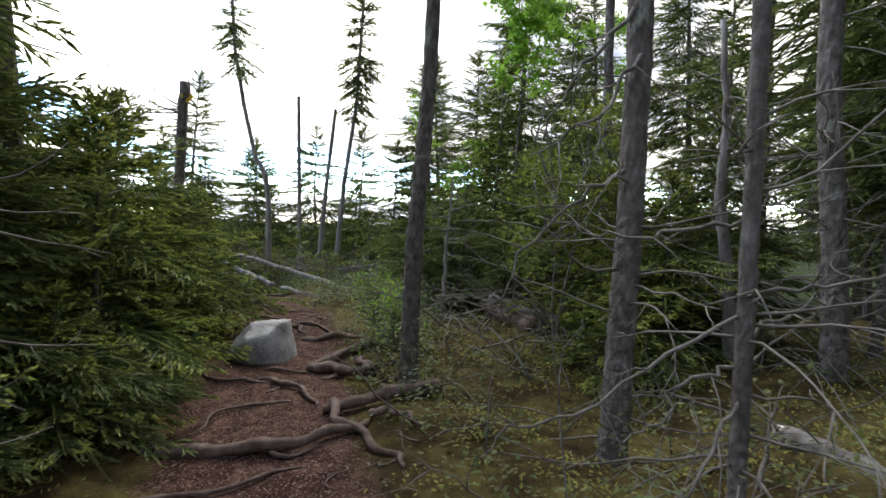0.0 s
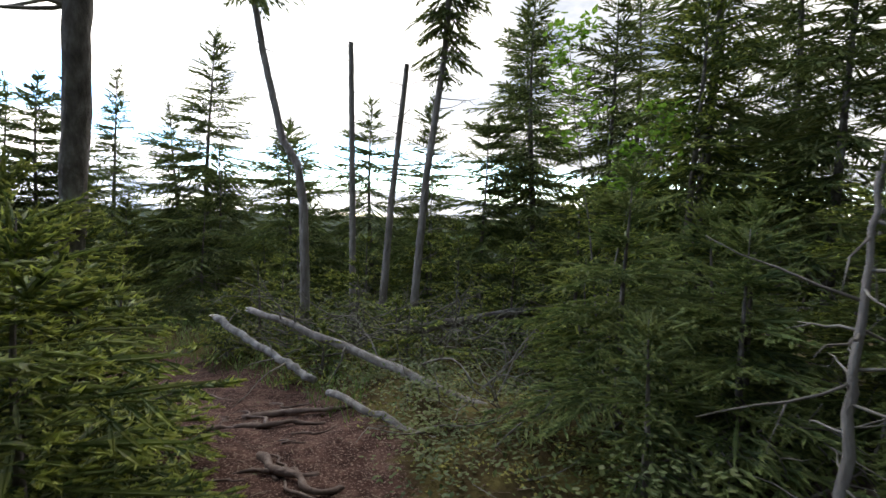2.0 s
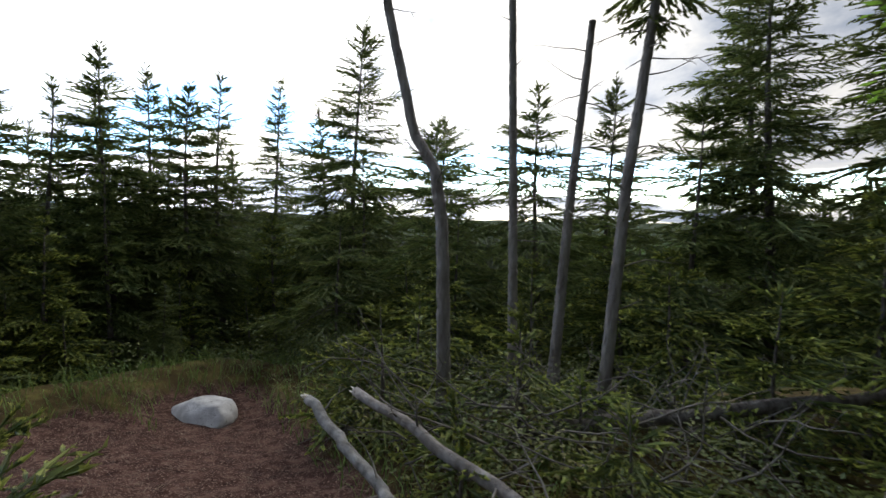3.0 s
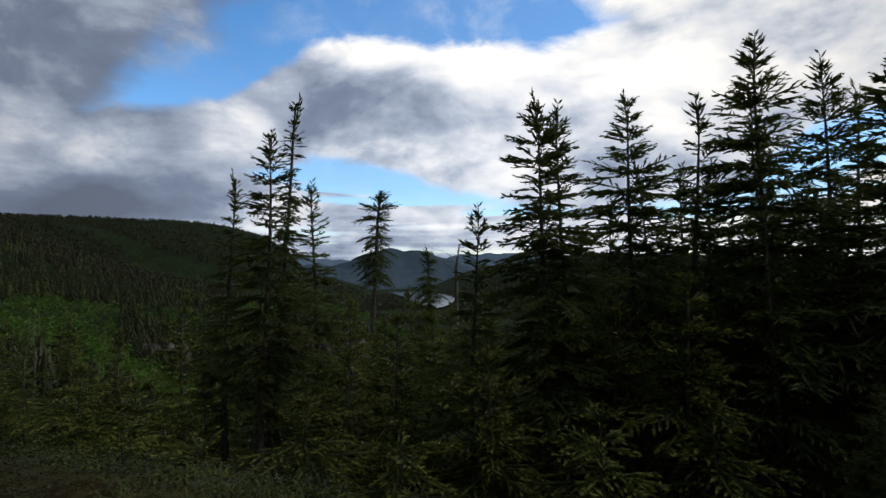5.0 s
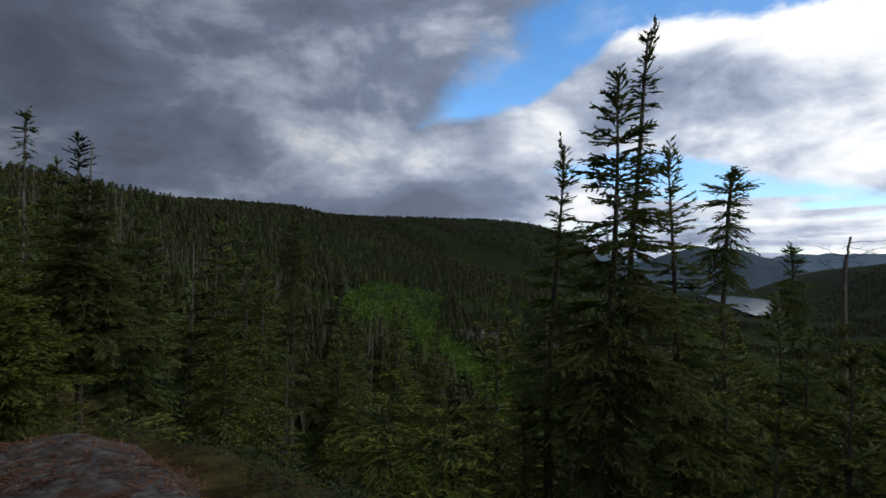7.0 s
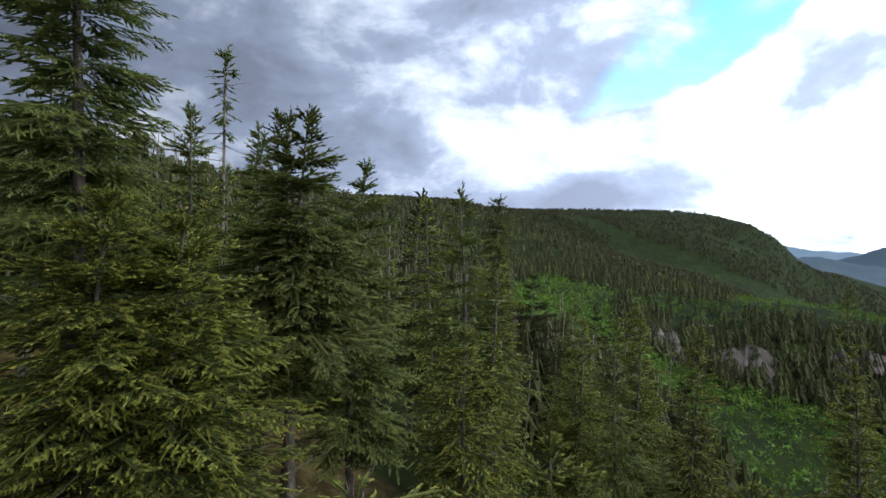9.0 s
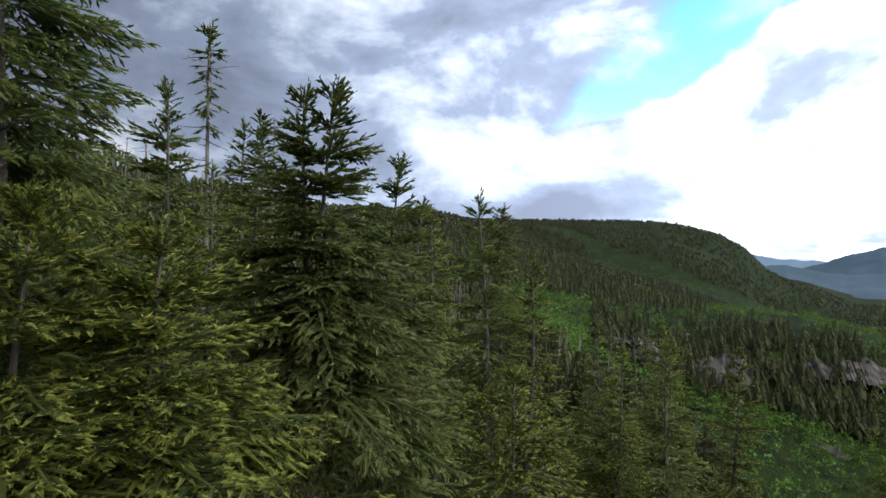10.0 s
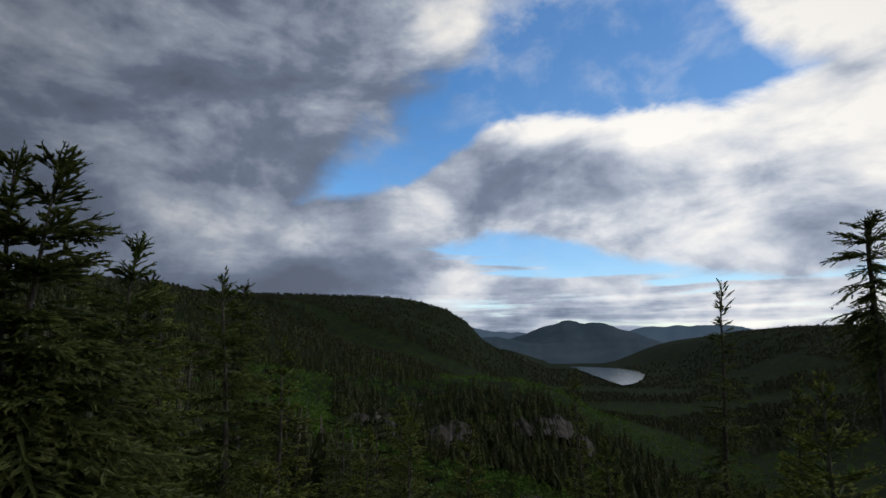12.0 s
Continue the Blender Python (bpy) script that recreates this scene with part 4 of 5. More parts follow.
# trees on the brink and on the slope below it
BR = "dark spruce standing on the brink of the slope"
for x, y, top, rad, bare, seed, dens in (
        (-8.70, 9.85, 3.64, .62, .2, 81, 1), (-9.2, 10.35, 3.68, .5, .25, 82, .9), (-9.45, 11.4, 4.0, .75, .25, 83, 1.1), (-8.8, 11.7, 3.77, .5, .3, 84, .7), (-8.6, 12.45, 4.38, .85, .2, 85, 1.2), (-7.9, 13.4, 4.0, .9, .15, 111, 1.1), (-8.0, 11.0, 1.9, .7, .1, 112, 1), (-9.8, 12.7, 3.3, .8, .15, 113, 1), (-7.3, 9.9, .95, .5, .04, 114, 1), (-8.3, 14.9, 3.2, .8, .1, 115, 1), (-6.9, 14.2, 2.0, .7, .06, 116, 1), (-9.7, 8.6, 1.5, .6, .08, 117, 1), (-10.4, 10.9, 1.9, .7, .08, 118, 1), (-8.4, 10.6, 1.6, .6, .08, 119, 1), (-9.8, -.9, 1.5, .6, .03, 130, 1.0), (-16.2, 6.0, 2.77, .4, .3, 169, .8), (-7.5, 8.4, .85, .5, .03, 165, 1), (-7.7, 7.0, .75, .5, .03, 166, 1), (-8.4, 6.2, .7, .6, .03, 167, 1), (-8.2, 7.7, .95, .55, .03, 168, 1), (-9.2, 13.6, 4.4, .8, .3, 86, 1),
        (-9.2, 9.4, 2.64, .42, .15, 87, .9), (-10.35, 6.98, 3.7, .55, .2, 88, 1), (-11.3, 7.5, 3.17, .55, .2, 89, 1), (-11.2, 6.48, 3.3, .42, .2, 90, 1), (-9.0, 8.0, 1.2, .7, .05, 91, 1), (-8.0, 9.2, 1.3, .6, .05, 92, 1),
        (-9.5, 5.9, .9, .75, .05, 93, 1), (-10.3, 5.0, 1.0, .7, .05, 94, 1), (-12.5, 5.6, 1.7, .7, .1, 95, 1), (-10.15, 1.06, 2.97, .60, .2, 96, 1.3), (-10.2, .85, 2.95, .50, .2, 97, 1.2), (-10.56, 0, 2.95, .5, .2, 98, .9), (-11, .87, 2.68, .58, .12, 99, 1.3),
        (-9.97, -.49, 3.17, .42, .2, 100, .9), (-8.75, .35, 5.0, .56, .1, 101, 1.25), (-18.9, 8.07, 1.24, .8, .1, 174, 1.1), (-9.6, -1.7, 2.6, .8, .05, 102, 1), (-9.35, .2, 2.0, .6, .04, 103, 1), (-9.35, 2.6, .55, .7, .04, 104, 1), (-11.6, 2.6, .3, .7, .04, 105, 1), (-12.4, 1.2, 1.0, .7, .08, 106, 1),
        (-7.6, 11.0, .9, .6, .04, 107, 1), (-7.4, 12.6, 1.2, .6, .04, 108, 1), (-11.0, 9.2, 1.4, .7, .06, 109, 1), (-11.8, 4.0, .2, .8, .05, 110, 1), (-19.4, .7, .98, .8, .1, 160, .8), (-21.9, 4.35, 1.3, .6, .2, 161, .7), (-17.9, 4.5, .38, .8, .1, 162, .8), (-18.6, 2.1, .56, .8, .1, 163, .8), (-16.4, .75, .28, .8, .1, 164, .8)):
    conifer("spruce_tree", x, y, top, rad * (1.05 if 88 <= seed <= 103 else 1.15), seed, 0 if seed == 101 else 3 if 96 <= seed <= 103 or seed in (81, 82, 87, 88, 89, 90) else 1, bare + (.14 if top > 2.4 else 0), dens * (1.3 if y > 9 and x > -10 or 96 <= seed <= 103 else 1.15), label=BR, dead=.6, mat=NEEDLE_YOUNG if top < 2.2 else NEEDLE)
tufted("dying_spruce", [(-11.1, 7.0, lift(-11.1, 7.0)), (-11.1, 7.1, 1.0), (-11.1, 7.34, 4.3)], .06, .012, 120, .5, "thin leaning dying spruce with sparse needles", BARK, 26, .14, .3)
tufted("dying_spruce", [(-17.2, 8.5, lift(-17.2, 8.5)), (-17.2, 8.5, 0), (-17.4, 8.75, 3.9)], .09, .03, 121, .78, "leaning dying spruce with a tufted top", BARK, 20, .5, .5)
tufted("dying_spruce", [(-20.6, 10.4, lift(-20.6, 10.4)), (-20.6, 10.4, 2.6)], .09, .02, 122, .8, "narrow dying spruce with a spiky top", BARK, 24, .45, .7)

tufted("dying_spruce", [(-11.2, -1.82, lift(-11.2, -1.82)), (-11.18, -1.82, 2.0), (-11.13, -1.82, 4.35)], .034, .012, 124, .78, "bare grey spruce with a tufted crown", GREY_WOOD, 40, .14, .3)
tufted("dying_spruce", [(-20.3, -3.4, lift(-20.3, -3.4)), (-20.3, -3.4, 3.5)], .1, .02, 125, .6, "slender spire of a dying spruce", BARK, 60, .5, .8)
bole("dead_spruce", [(-19, 11, lift(-19, 11)), (-19.1, 11, 2.0), (-19.0, 11.1, 2.8)], .08, .015, 126, GREY_WOOD, "dead spruce with a windswept bare top", 14, 1.0, .5, .98)


# ---- broadleaf saplings ----
def leaf_tris(centres, size, rng, spread=0.8, plain=False):
    """Pointed oval leaves as four triangles each."""
    n = len(centres)
    d, a, b = frames_of(rng.normal(0, 1, (n, 3)) * np.array([1, 1, spread]))
    l = (size * rng.uniform(.6, 1.2, n))[:, None]
    w = l * .34
    p0, p1 = centres, centres + d * l
    m0, m1 = centres + d * l * .4 + a * w, centres + d * l * .4 - a * w
    if plain:
        return np.stack([np.stack([p0, m0, p1], 1), np.stack([p0, p1, m1], 1)], 1).reshape(-1, 3, 3)
    fold = b * l * .10
    mid = centres + d * l * .45 - fold
    return np.stack([np.stack([p0, m0, mid], 1), np.stack([p0, mid, m1], 1), np.stack([mid, m0, p1], 1), np.stack([mid, p1, m1], 1)], 1).reshape(-1, 3, 3)


def sapling(x, y, h, spread, leaves, size, seed, label, low=.35, mat=LEAF, name="birch_sapling"):
    rng = np.random.RandomState(seed)
    z = lift(x, y) - .03
    thing = empty(name, x, y, z)
    twigs, spots = Heap(), []
    for stem in range(2):
        heap = Heap()
        p = wander((0, 0, 0), (rng.normal(0, .07), rng.normal(0, .07), 1), h * (1 - .2 * stem), 14, .05, rng)
        heap.tube(p, np.linspace(.006 * h / 3 + .006, .003, 14), 6)
        for i in range(4, 14):
            if i / 14 < low:
                continue
            for _ in range(3):
                a = rng.uniform(0, 6.28)
                q = wander(p[i], (math.cos(a), math.sin(a), .5), spread * (1.15 - i / 14) * rng.uniform(.6, 1.2) + .12, 7, .12, rng)
                twigs.tube(q, np.linspace(.006, .0015, 7), 3)
                spots.append(q[2:])
        heap.make("stem", BARK if h > 4 else DEAD_TWIG, thing)
    tagged(twigs.make("twig", DEAD_TWIG, thing), kind="stuff")
    s = np.vstack(spots)
    c = s[rng.randint(len(s), size=leaves)] + rng.normal(0, .05, (leaves, 3))
    tri_object("crown", leaf_tris(c, size, rng), mat, thing)
    return tagged(thing, label, "tree")


sapling(1.35, 7.6, 5.4, .8, 4200, .085, 201, "young birch with bright green leaves", .55)
sapling(.45, 9.6, 3.1, .5, 700, .09, 202, "young birch with large bright leaves", .6)
sapling(1.3, 4.9, 2.0, .7, 2800, .05, 203, "yellow-green leafy sapling among spruces", .3, YELLOW_LEAF)
sapling(2.6, 8.0, 5.6, .6, 1500, .085, 204, "young birch with bright green leaves", .6)
sapling(-.17, 5.5, .62, .26, 1000, .03, 207, "low yellow-green leafy shrub beside the trail", .1, name="leafy_shrub")
sapling(.02, 4.75, .55, .24, 800, .03, 208, "low yellow-green leafy shrub beside the trail", .1, name="leafy_shrub")

sapling(-12.3, 4.9, 2.6, .5, 700, .06, 206, "bright green broadleaf sapling on the slope", .3)


# ---- fallen timber, roots and rocks ----
def log(pts, r0, r1, seed, label, mat=GREY_WOOD, stubs=8, broken=True):
    rng = np.random.RandomState(seed)
    p = np.array(pts, float)
    t = np.linspace(0, 1, 22)
    line = np.stack([np.interp(t, np.linspace(0, 1, len(p)), p[:, k]) for k in range(3)], 1)
    line[1:-1] += rng.normal(0, .008, (20, 3))
    thing = empty("fallen_log", *line[0])
    o = line[0].copy()
    line -= o
    Heap().tube(line, np.linspace(r0, r1, 22), 10, .10, rng).make("trunk", mat, thing)
    if stubs:
        heap = Heap()
        for _ in range(stubs):
            k = rng.randint(2, 21)
            dead_limb(heap, line[k], rng.normal(0, 1, 3) + np.array([0, 0, .6]), rng.uniform(.15, .7), rng, .008, 1)
        tagged(heap.make("limb_stub", DEAD_TWIG, thing, "broken limb stubs"), kind="stuff")
    if broken:
        d = (line[0] - line[1]) / np.linalg.norm(line[0] - line[1])
        chip = Heap()
        for _ in range(5):
            a = rng.normal(0, r0 * .4, 3)
            chip.tube(np.array([line[0] + a, line[0] + a + d * rng.uniform(.03, .08)]), [r0 * .35, r0 * .08], 4)
        chip.make("broken_end", FRESH_BREAK, thing, "pale splintered end")
    return tagged(thing, label, "log")


log([(-2.69, 9.08, .95), (-1.6, 8.55, .72), (-.5, 7.85, .50), (.3, 7.3, .42)], .027, .042, 301, "long weathered grey log lying across the clearing", stubs=16)
log([(-2.97, 9.03, .88), (-2.3, 8.6, .68), (-1.9, 8.3, .58)], .031, .028, 302, "short pale birch log with a broken end", BIRCH_BARK, 4)
log([(-1.75, 8.1, .56), (-1.0, 7.5, .50), (-.35, 6.95, .44)], .024, .03, 303, "thin grey log half sunk in shrubs", stubs=8, broken=False)
log([(.35, 10.5, .86), (-.95, 10.0, .72), (-1.95, 9.9, .52)], .045, .055, 304, "stout dark log under the snags", BARK, 8, False)
log([(.85, 6.9, .62), (1.05, 6.3, .56), (1.3, 5.7, .5)], .085, .11, 305, "rotting dark brown log with peeling bark", ROOT_WOOD, 14, False)
log([(2.05, 3.12, .47), (2.25, 2.55, .42), (2.5, 1.9, .38)], .05, .06, 306, "pale weathered log lying among trees", GREY_WOOD, 6)
log([(.9, 6.0, .75), (1.3, 5.9, .6), (2.0, 5.8, .45)], .05, .06, 307, "grey fallen trunk in the undergrowth", GREY_WOOD, 10, False)


def root(pts, r, seed, label="exposed woody root crossing the trail"):
    """A root that lies on the soil; points are x, y and height of its middle over the soil."""
    rng = np.random.RandomState(seed)
    p = np.array(pts, float)
    n = 7 * len(p)
    t, s = np.linspace(0, 1, n), np.linspace(0, 1, len(p))
    line = np.stack([np.interp(t, s, p[:, k]) for k in range(3)], 1)
    for _ in range(3):
        line[1:-1] = 0.25 * line[:-2] + .5 * line[1:-1] + .25 * line[2:]
    line[:, :2] += np.stack([.02 * np.sin(t * 17 + seed), .02 * np.cos(t * 13 + seed)], 1)
    line[:, 2] += land(line[:, 0], line[:, 1])[0]
    o = line[n // 2].copy()
    rad = .85 * r * (1 - .55 * t) * (1 + .15 * np.sin(t * 23 + seed))
    ob = Heap().tube(line - o, rad, 8, .12, rng).make("tree_root", ROOT_WOOD)
    ob.location = o
    return tagged(ob, label, "root", "roots across the trail")


root([(-1.0, 3.1, .0), (-.7, 3.2, .03), (-.35, 3.25, .05), (-.15, 3.4, .04), (-.05, 3.55, 0)], .05, 401)
root([(.35, 4.0, .05), (.05, 3.85, .06), (-.2, 3.75, .05), (-.32, 3.72, .02)], .06, 402)
root([(-.3, 3.78, .05), (-.2, 3.5, .04), (-.02, 3.3, .03), (.12, 3.15, .01), (.2, 3.0, 0)], .035, 403)
root([(-.05, 3.6, .03), (.1, 3.55, .04), (.25, 3.4, .02)], .028, 404)
root([(-.62, 4.75, .02), (-.42, 4.6, .05), (-.2, 4.5, .06), (-.1, 4.62, .03)], .055, 405)
root([(-.15, 4.5, .05), (-.25, 4.8, .05), (-.3, 4.95, .0)], .045, 406)
root([(-.6, 4.8, .0), (-.45, 5.05, .04), (-.2, 5.3, .05), (-.05, 5.5, .03), (.1, 5.45, 0)], .05, 407)
root([(-.15, 5.35, .04), (-.1, 5.7, .03), (-.05, 6.1, 0)], .035, 408)
root([(-.9, 5.6, .0), (-.6, 5.65, .03), (-.35, 5.5, .03), (-.25, 5.4, 0)], .035, 409)
root([(.3, 4.1, .05), (.1, 4.3, .03), (-.05, 4.35, 0)], .03, 410)
root([(-1.1, 2.6, 0), (-.8, 2.75, .02), (-.5, 2.9, .02), (-.3, 3.1, 0)], .02, 411)
root([(-2.25, 7.9, 0), (-2.0, 8.0, .03), (-1.75, 7.95, .03), (-1.5, 8.05, 0)], .03, 412)
root([(-2.2, 7.65, 0), (-1.95, 7.72, .03), (-1.7, 7.8, .0)], .026, 413)
root([(-.9, 4.4, .0), (-.72, 4.32, .03), (-.5, 4.1, .03), (-.4, 3.9, 0)], .03, 414)
root([(-1.9, 7.2, 0), (-1.7, 7.0, .03), (-1.5, 6.85, .03), (-1.35, 6.9, 0)], .03, 415)
_q = np.random.RandomState(78)
for k in range(26):
    c = TREAD[_q.randint(30, 86)]
    a, l = _q.uniform(-.9, .9) + (0 if k % 2 else 3.14), _q.uniform(.35, .9)
    x, y = c[0] + _q.normal(0, .2), c[1] + _q.normal(0, .2)
    bow = _q.uniform(-.5, .5)
    root([(x, y, -.01), (x + l * .3 * math.cos(a + bow), y + l * .3 * math.sin(a + bow), .02), (x + l * .65 * math.cos(a), y + l * .65 * math.sin(a), .018), (x + l * math.cos(a - bow), y + l * math.sin(a - bow), -.01)], _q.uniform(.012, .024), 440 + k, "worn winding root crossing the trail")
_r = np.random.RandomState(77)
for k in range(46):
    c = TREAD[_r.randint(12, 92)]
    a, l = _r.uniform(0, 6.28), _r.uniform(.12, .4)
    x, y = c[0] + _r.normal(0, .35), c[1] + _r.normal(0, .2)
    root([(x, y, 0), (x + l * .5 * math.cos(a), y + l * .5 * math.sin(a), .008), (x + l * math.cos(a + .5), y + l * math.sin(a + .5), 0)], _r.uniform(.006, .014), 500 + k, "thin bare rootlet lying on the trail")


def boulder(x, y, size, seed, label, mat=GRANITE, sink=.3, z=None, turn=0, cut=.34, rough=.06):
    rng = np.random.RandomState(seed)
    bm = bmesh.new()
    bmesh.ops.create_icosphere(bm, subdivisions=4, radius=.5)
    cuts = rng.normal(0, 1, (9, 3))
    cuts[:, 2] = np.abs(cuts[:, 2]) * .8
    cuts[0] = (0, 0, 1)
    cuts /= np.linalg.norm(cuts, axis=1)[:, None]
    for v in bm.verts:
        p = np.array(v.co)
        for c in cuts:
            over = p @ c - cut
            if over > 0:
                p = p - c * over * .95
        p = p * (1 + rough * noise.noise(Vector(p * 4 + seed)) + .5 * rough * noise.noise(Vector(p * 9 - seed)) + .02 * noise.noise(Vector(p * 13)))
        v.co = Vector(p * np.array(size))
    me = bpy.data.meshes.new("boulder")
    bm.to_mesh(me)
    bm.free()
    me.polygons.foreach_set("use_smooth", [True] * len(me.polygons))
    me.materials.append(mat)
    ob = new("boulder", me)
    ob.matrix_world = pose(x, y, (lift(x, y) if z is None else z) + size[2] * (.5 - sink), 0, 0, turn)
    return tagged(ob, label, "rock")


boulder(-1.06, 5.05, (.58, .48, .54), 1, "pale granite boulder half sunk beside the trail", sink=.25, turn=15)
boulder(-4.92, 10.32, (.84, .54, .40), 2, "low pale granite boulder on the trail edge", sink=.36, turn=-30, cut=.32)

OUTCROP_ROCK = boulder(-7.9, 3.55, (2.7, 3.7, 1.25), 14, "bare weathered rock outcrop with rusty litter", OUTCROP, sink=.3, z=-.08, turn=-12, cut=.36, rough=.24)


def rock_litter():
    """Rusty fallen needles gathered in the hollows of the outcrop."""
    rng = np.random.RandomState(33)
    m = OUTCROP_ROCK.matrix_world
    tris = []
    for f in OUTCROP_ROCK.data.polygons:
        c = m @ f.center
        if f.normal.z < .6 or noise.noise(Vector((c.x * 1.3, c.y * 1.3, 3.0))) < -.08:
            continue
        for _ in range(16):
            p = np.array(c) + np.array([rng.normal(0, .05), rng.normal(0, .05), .006])
            a, l = rng.uniform(0, 6.28), rng.uniform(.04, .11)
            d, w = np.array([math.cos(a), math.sin(a), rng.normal(.1, .15)]) * l, np.array([-math.sin(a), math.cos(a), 0]) * .007
            tris.append([p - w, p + w, p + d])
    tagged(tri_object("rock_litter", np.array(tris), RUST), "rusty dry needles on the rock outcrop", "litter", kind="stuff")


rock_litter()


# ---- undergrowth ----
def scatter(n, rng, lo, hi, keep):
    """Spots in a rectangle that pass keep(distance from the trail)."""
    x, y = rng.uniform(lo[0], hi[0], n), rng.uniform(lo[1], hi[1], n)
    z, worn, d = land(x, y)
    ok = keep(d, x, y)
    return np.stack([x, y, z], 1)[ok], d[ok]


def build_undergrowth():
    rng = np.random.RandomState(5)
    # low leafy shrubs
    c, d = scatter(3000, rng, (-5.6, .2), (4.0, 12.5), lambda d, x, y: (d > .5 + rng.uniform(0, .45, len(d))) & ~((x > .35) & (x < 1.4) & (y > 4.7) & (y < 6.9) & (rng.rand(len(d)) < .85)) & ~((x > .3) & (y < 5.6) & (rng.rand(len(d)) < .72)) & ~((x > -.2) & (y > 6.6) & (rng.rand(len(d)) < .75)))
    k = rng.randint(len(c), size=115000)
    tall = ((.06 + .55 * rng.rand(len(c)) ** 1.4) * np.where((c[:, 1] > 6.4) & (c[:, 1] < 9) & (c[:, 0] > -1.9), .45, 1))[k]
    p = c[k] + np.stack([rng.normal(0, .12, len(k)), rng.normal(0, .12, len(k)), tall * rng.uniform(.1, 1, len(k))], 1)
    tagged(tri_object("shrub_cover", leaf_tris(p, .034, rng, .5, True), SHRUB_LEAF), "low bilberry-like shrubs on the forest floor", "shrubs", kind="stuff")
    c, d = scatter(1500, rng, (-9.3, 1.4), (-5.6, 8), lambda d, x, y: (d > .3 + rng.uniform(0, .4, len(d))) & (np.hypot((x + 7.9) / 1.15, (y - 3.55) / 1.6) > 1))
    k = rng.randint(len(c), size=26000)
    p = c[k] + np.stack([rng.normal(0, .1, len(k)), rng.normal(0, .1, len(k)), rng.uniform(.01, .16, len(k))], 1)
    tagged(tri_object("heath", leaf_tris(p, .03, rng, .5, True), SHRUB_LEAF), "low heath shrubs at the edge of the outcrop", "shrubs", kind="stuff")
    # grass along the brink
    c, d = scatter(9000, rng, (-7.6, 6.5), (-1.5, 13), lambda d, x, y: (d > .45) & (d < 1.5))
    n = len(c)
    a = rng.uniform(0, 6.28, n)
    l = rng.uniform(.06, .24, n)
    way = np.stack([np.cos(a) * .45, np.sin(a) * .45, np.ones(n)], 1)
    side = np.stack([-np.sin(a), np.cos(a), a * 0], 1) * .004
    m = c + way * (l * .55)[:, None]
    tip = c + (way * np.array([1.9, 1.9, .85])) * l[:, None]
    tagged(tri_object("grass", np.vstack([np.stack([c - side, c + side, m + side * .7], 1), np.stack([c - side, m + side * .7, m - side * .7], 1), np.stack([m - side * .7, m + side * .7, tip], 1)]), GRASS), "green grass along the trail edge", "grass", kind="stuff")
    # needle litter and twigs
    c, d = scatter(16000, rng, (-7, -1.5), (2.5, 12), lambda d, x, y: d < 1.1)
    n = len(c)
    a = rng.uniform(0, 6.28, n)
    l, w = rng.uniform(.02, .09, n), rng.uniform(.0015, .005, n)
    dx, sx = np.stack([np.cos(a), np.sin(a), rng.normal(0, .15, n)], 1) * l[:, None], np.stack([-np.sin(a), np.cos(a), a * 0], 1) * w[:, None]
    q = c + np.array([0, 0, .006])
    tagged(tri_object("leaf_litter", np.vstack([np.stack([q - sx, q + sx, q + dx], 1), np.stack([q + sx, q + dx + sx, q + dx], 1)]), LITTER), "dry needles and twigs on the trail", "litter", kind="stuff")
    # dead twigs in the undergrowth
    heap = Heap()
    c, d = scatter(620, rng, (-3.5, 1.0), (3.4, 11.5), lambda d, x, y: (d > .75))
    for p in c[:380]:
        a = rng.uniform(0, 6.28)
        dead_limb(heap, p, (math.cos(a), math.sin(a), rng.uniform(.1, 1.2)), rng.uniform(.3, .9), rng, .006, 1, .2)
    c, d = scatter(190, rng, (.15, 4.4), (1.5, 7.3), lambda d, x, y: (d > .6))
    for p in c[:50]:
        a = rng.uniform(0, 6.28)
        dead_limb(heap, p + np.array([0, 0, rng.uniform(0, .35)]), (math.cos(a), math.sin(a), rng.uniform(-.1, .8)), rng.uniform(.4, 1.1), rng, .007, 1, .13)
    c, d = scatter(200, rng, (-2.8, 9.0), (-.2, 10.6), lambda d, x, y: (d > .4))
    for p in c[:110]:
        a = rng.uniform(0, 6.28)
        dead_limb(heap, p + np.array([0, 0, rng.uniform(0, .4)]), (math.cos(a), math.sin(a), rng.uniform(0, .8)), rng.uniform(.4, 1.0), rng, .007, 1, .2)
    heap.make("brushwood", DEAD_TWIG)
    tagged(bpy.data.objects["brushwood"], "tangled grey dead twigs in the undergrowth", "twigs", kind="stuff")
    # moss
    c, d = scatter(1500, rng, (-3.4, .2), (4.2, 10), lambda d, x, y: (d > .6) & (x > -3))
    k = rng.randint(len(c), size=52000)
    spread = rng.uniform(.06, .22, len(c))[k]
    e = rng.normal(0, 1, (len(k), 2)) * spread[:, None] * .6
    x, y = c[k, 0] + e[:, 0], c[k, 1] + e[:, 1]
    z = land(x, y)[0] + np.maximum(0, spread * .45 - .5 * np.hypot(e[:, 0], e[:, 1])) * rng.uniform(.4, 1.1, len(k))
    tagged(tri_object("moss", leaf_tris(np.stack([x, y, z], 1), .026, rng, .9, True), MOSS), "yellow-green moss cushions on the forest floor", "moss", kind="stuff")


build_undergrowth()


# ---- forest below and beyond ----
def polar(az, r):
    a = np.radians(az)
    return RIM[0] - r * np.cos(a), RIM[1] + r * np.sin(a)


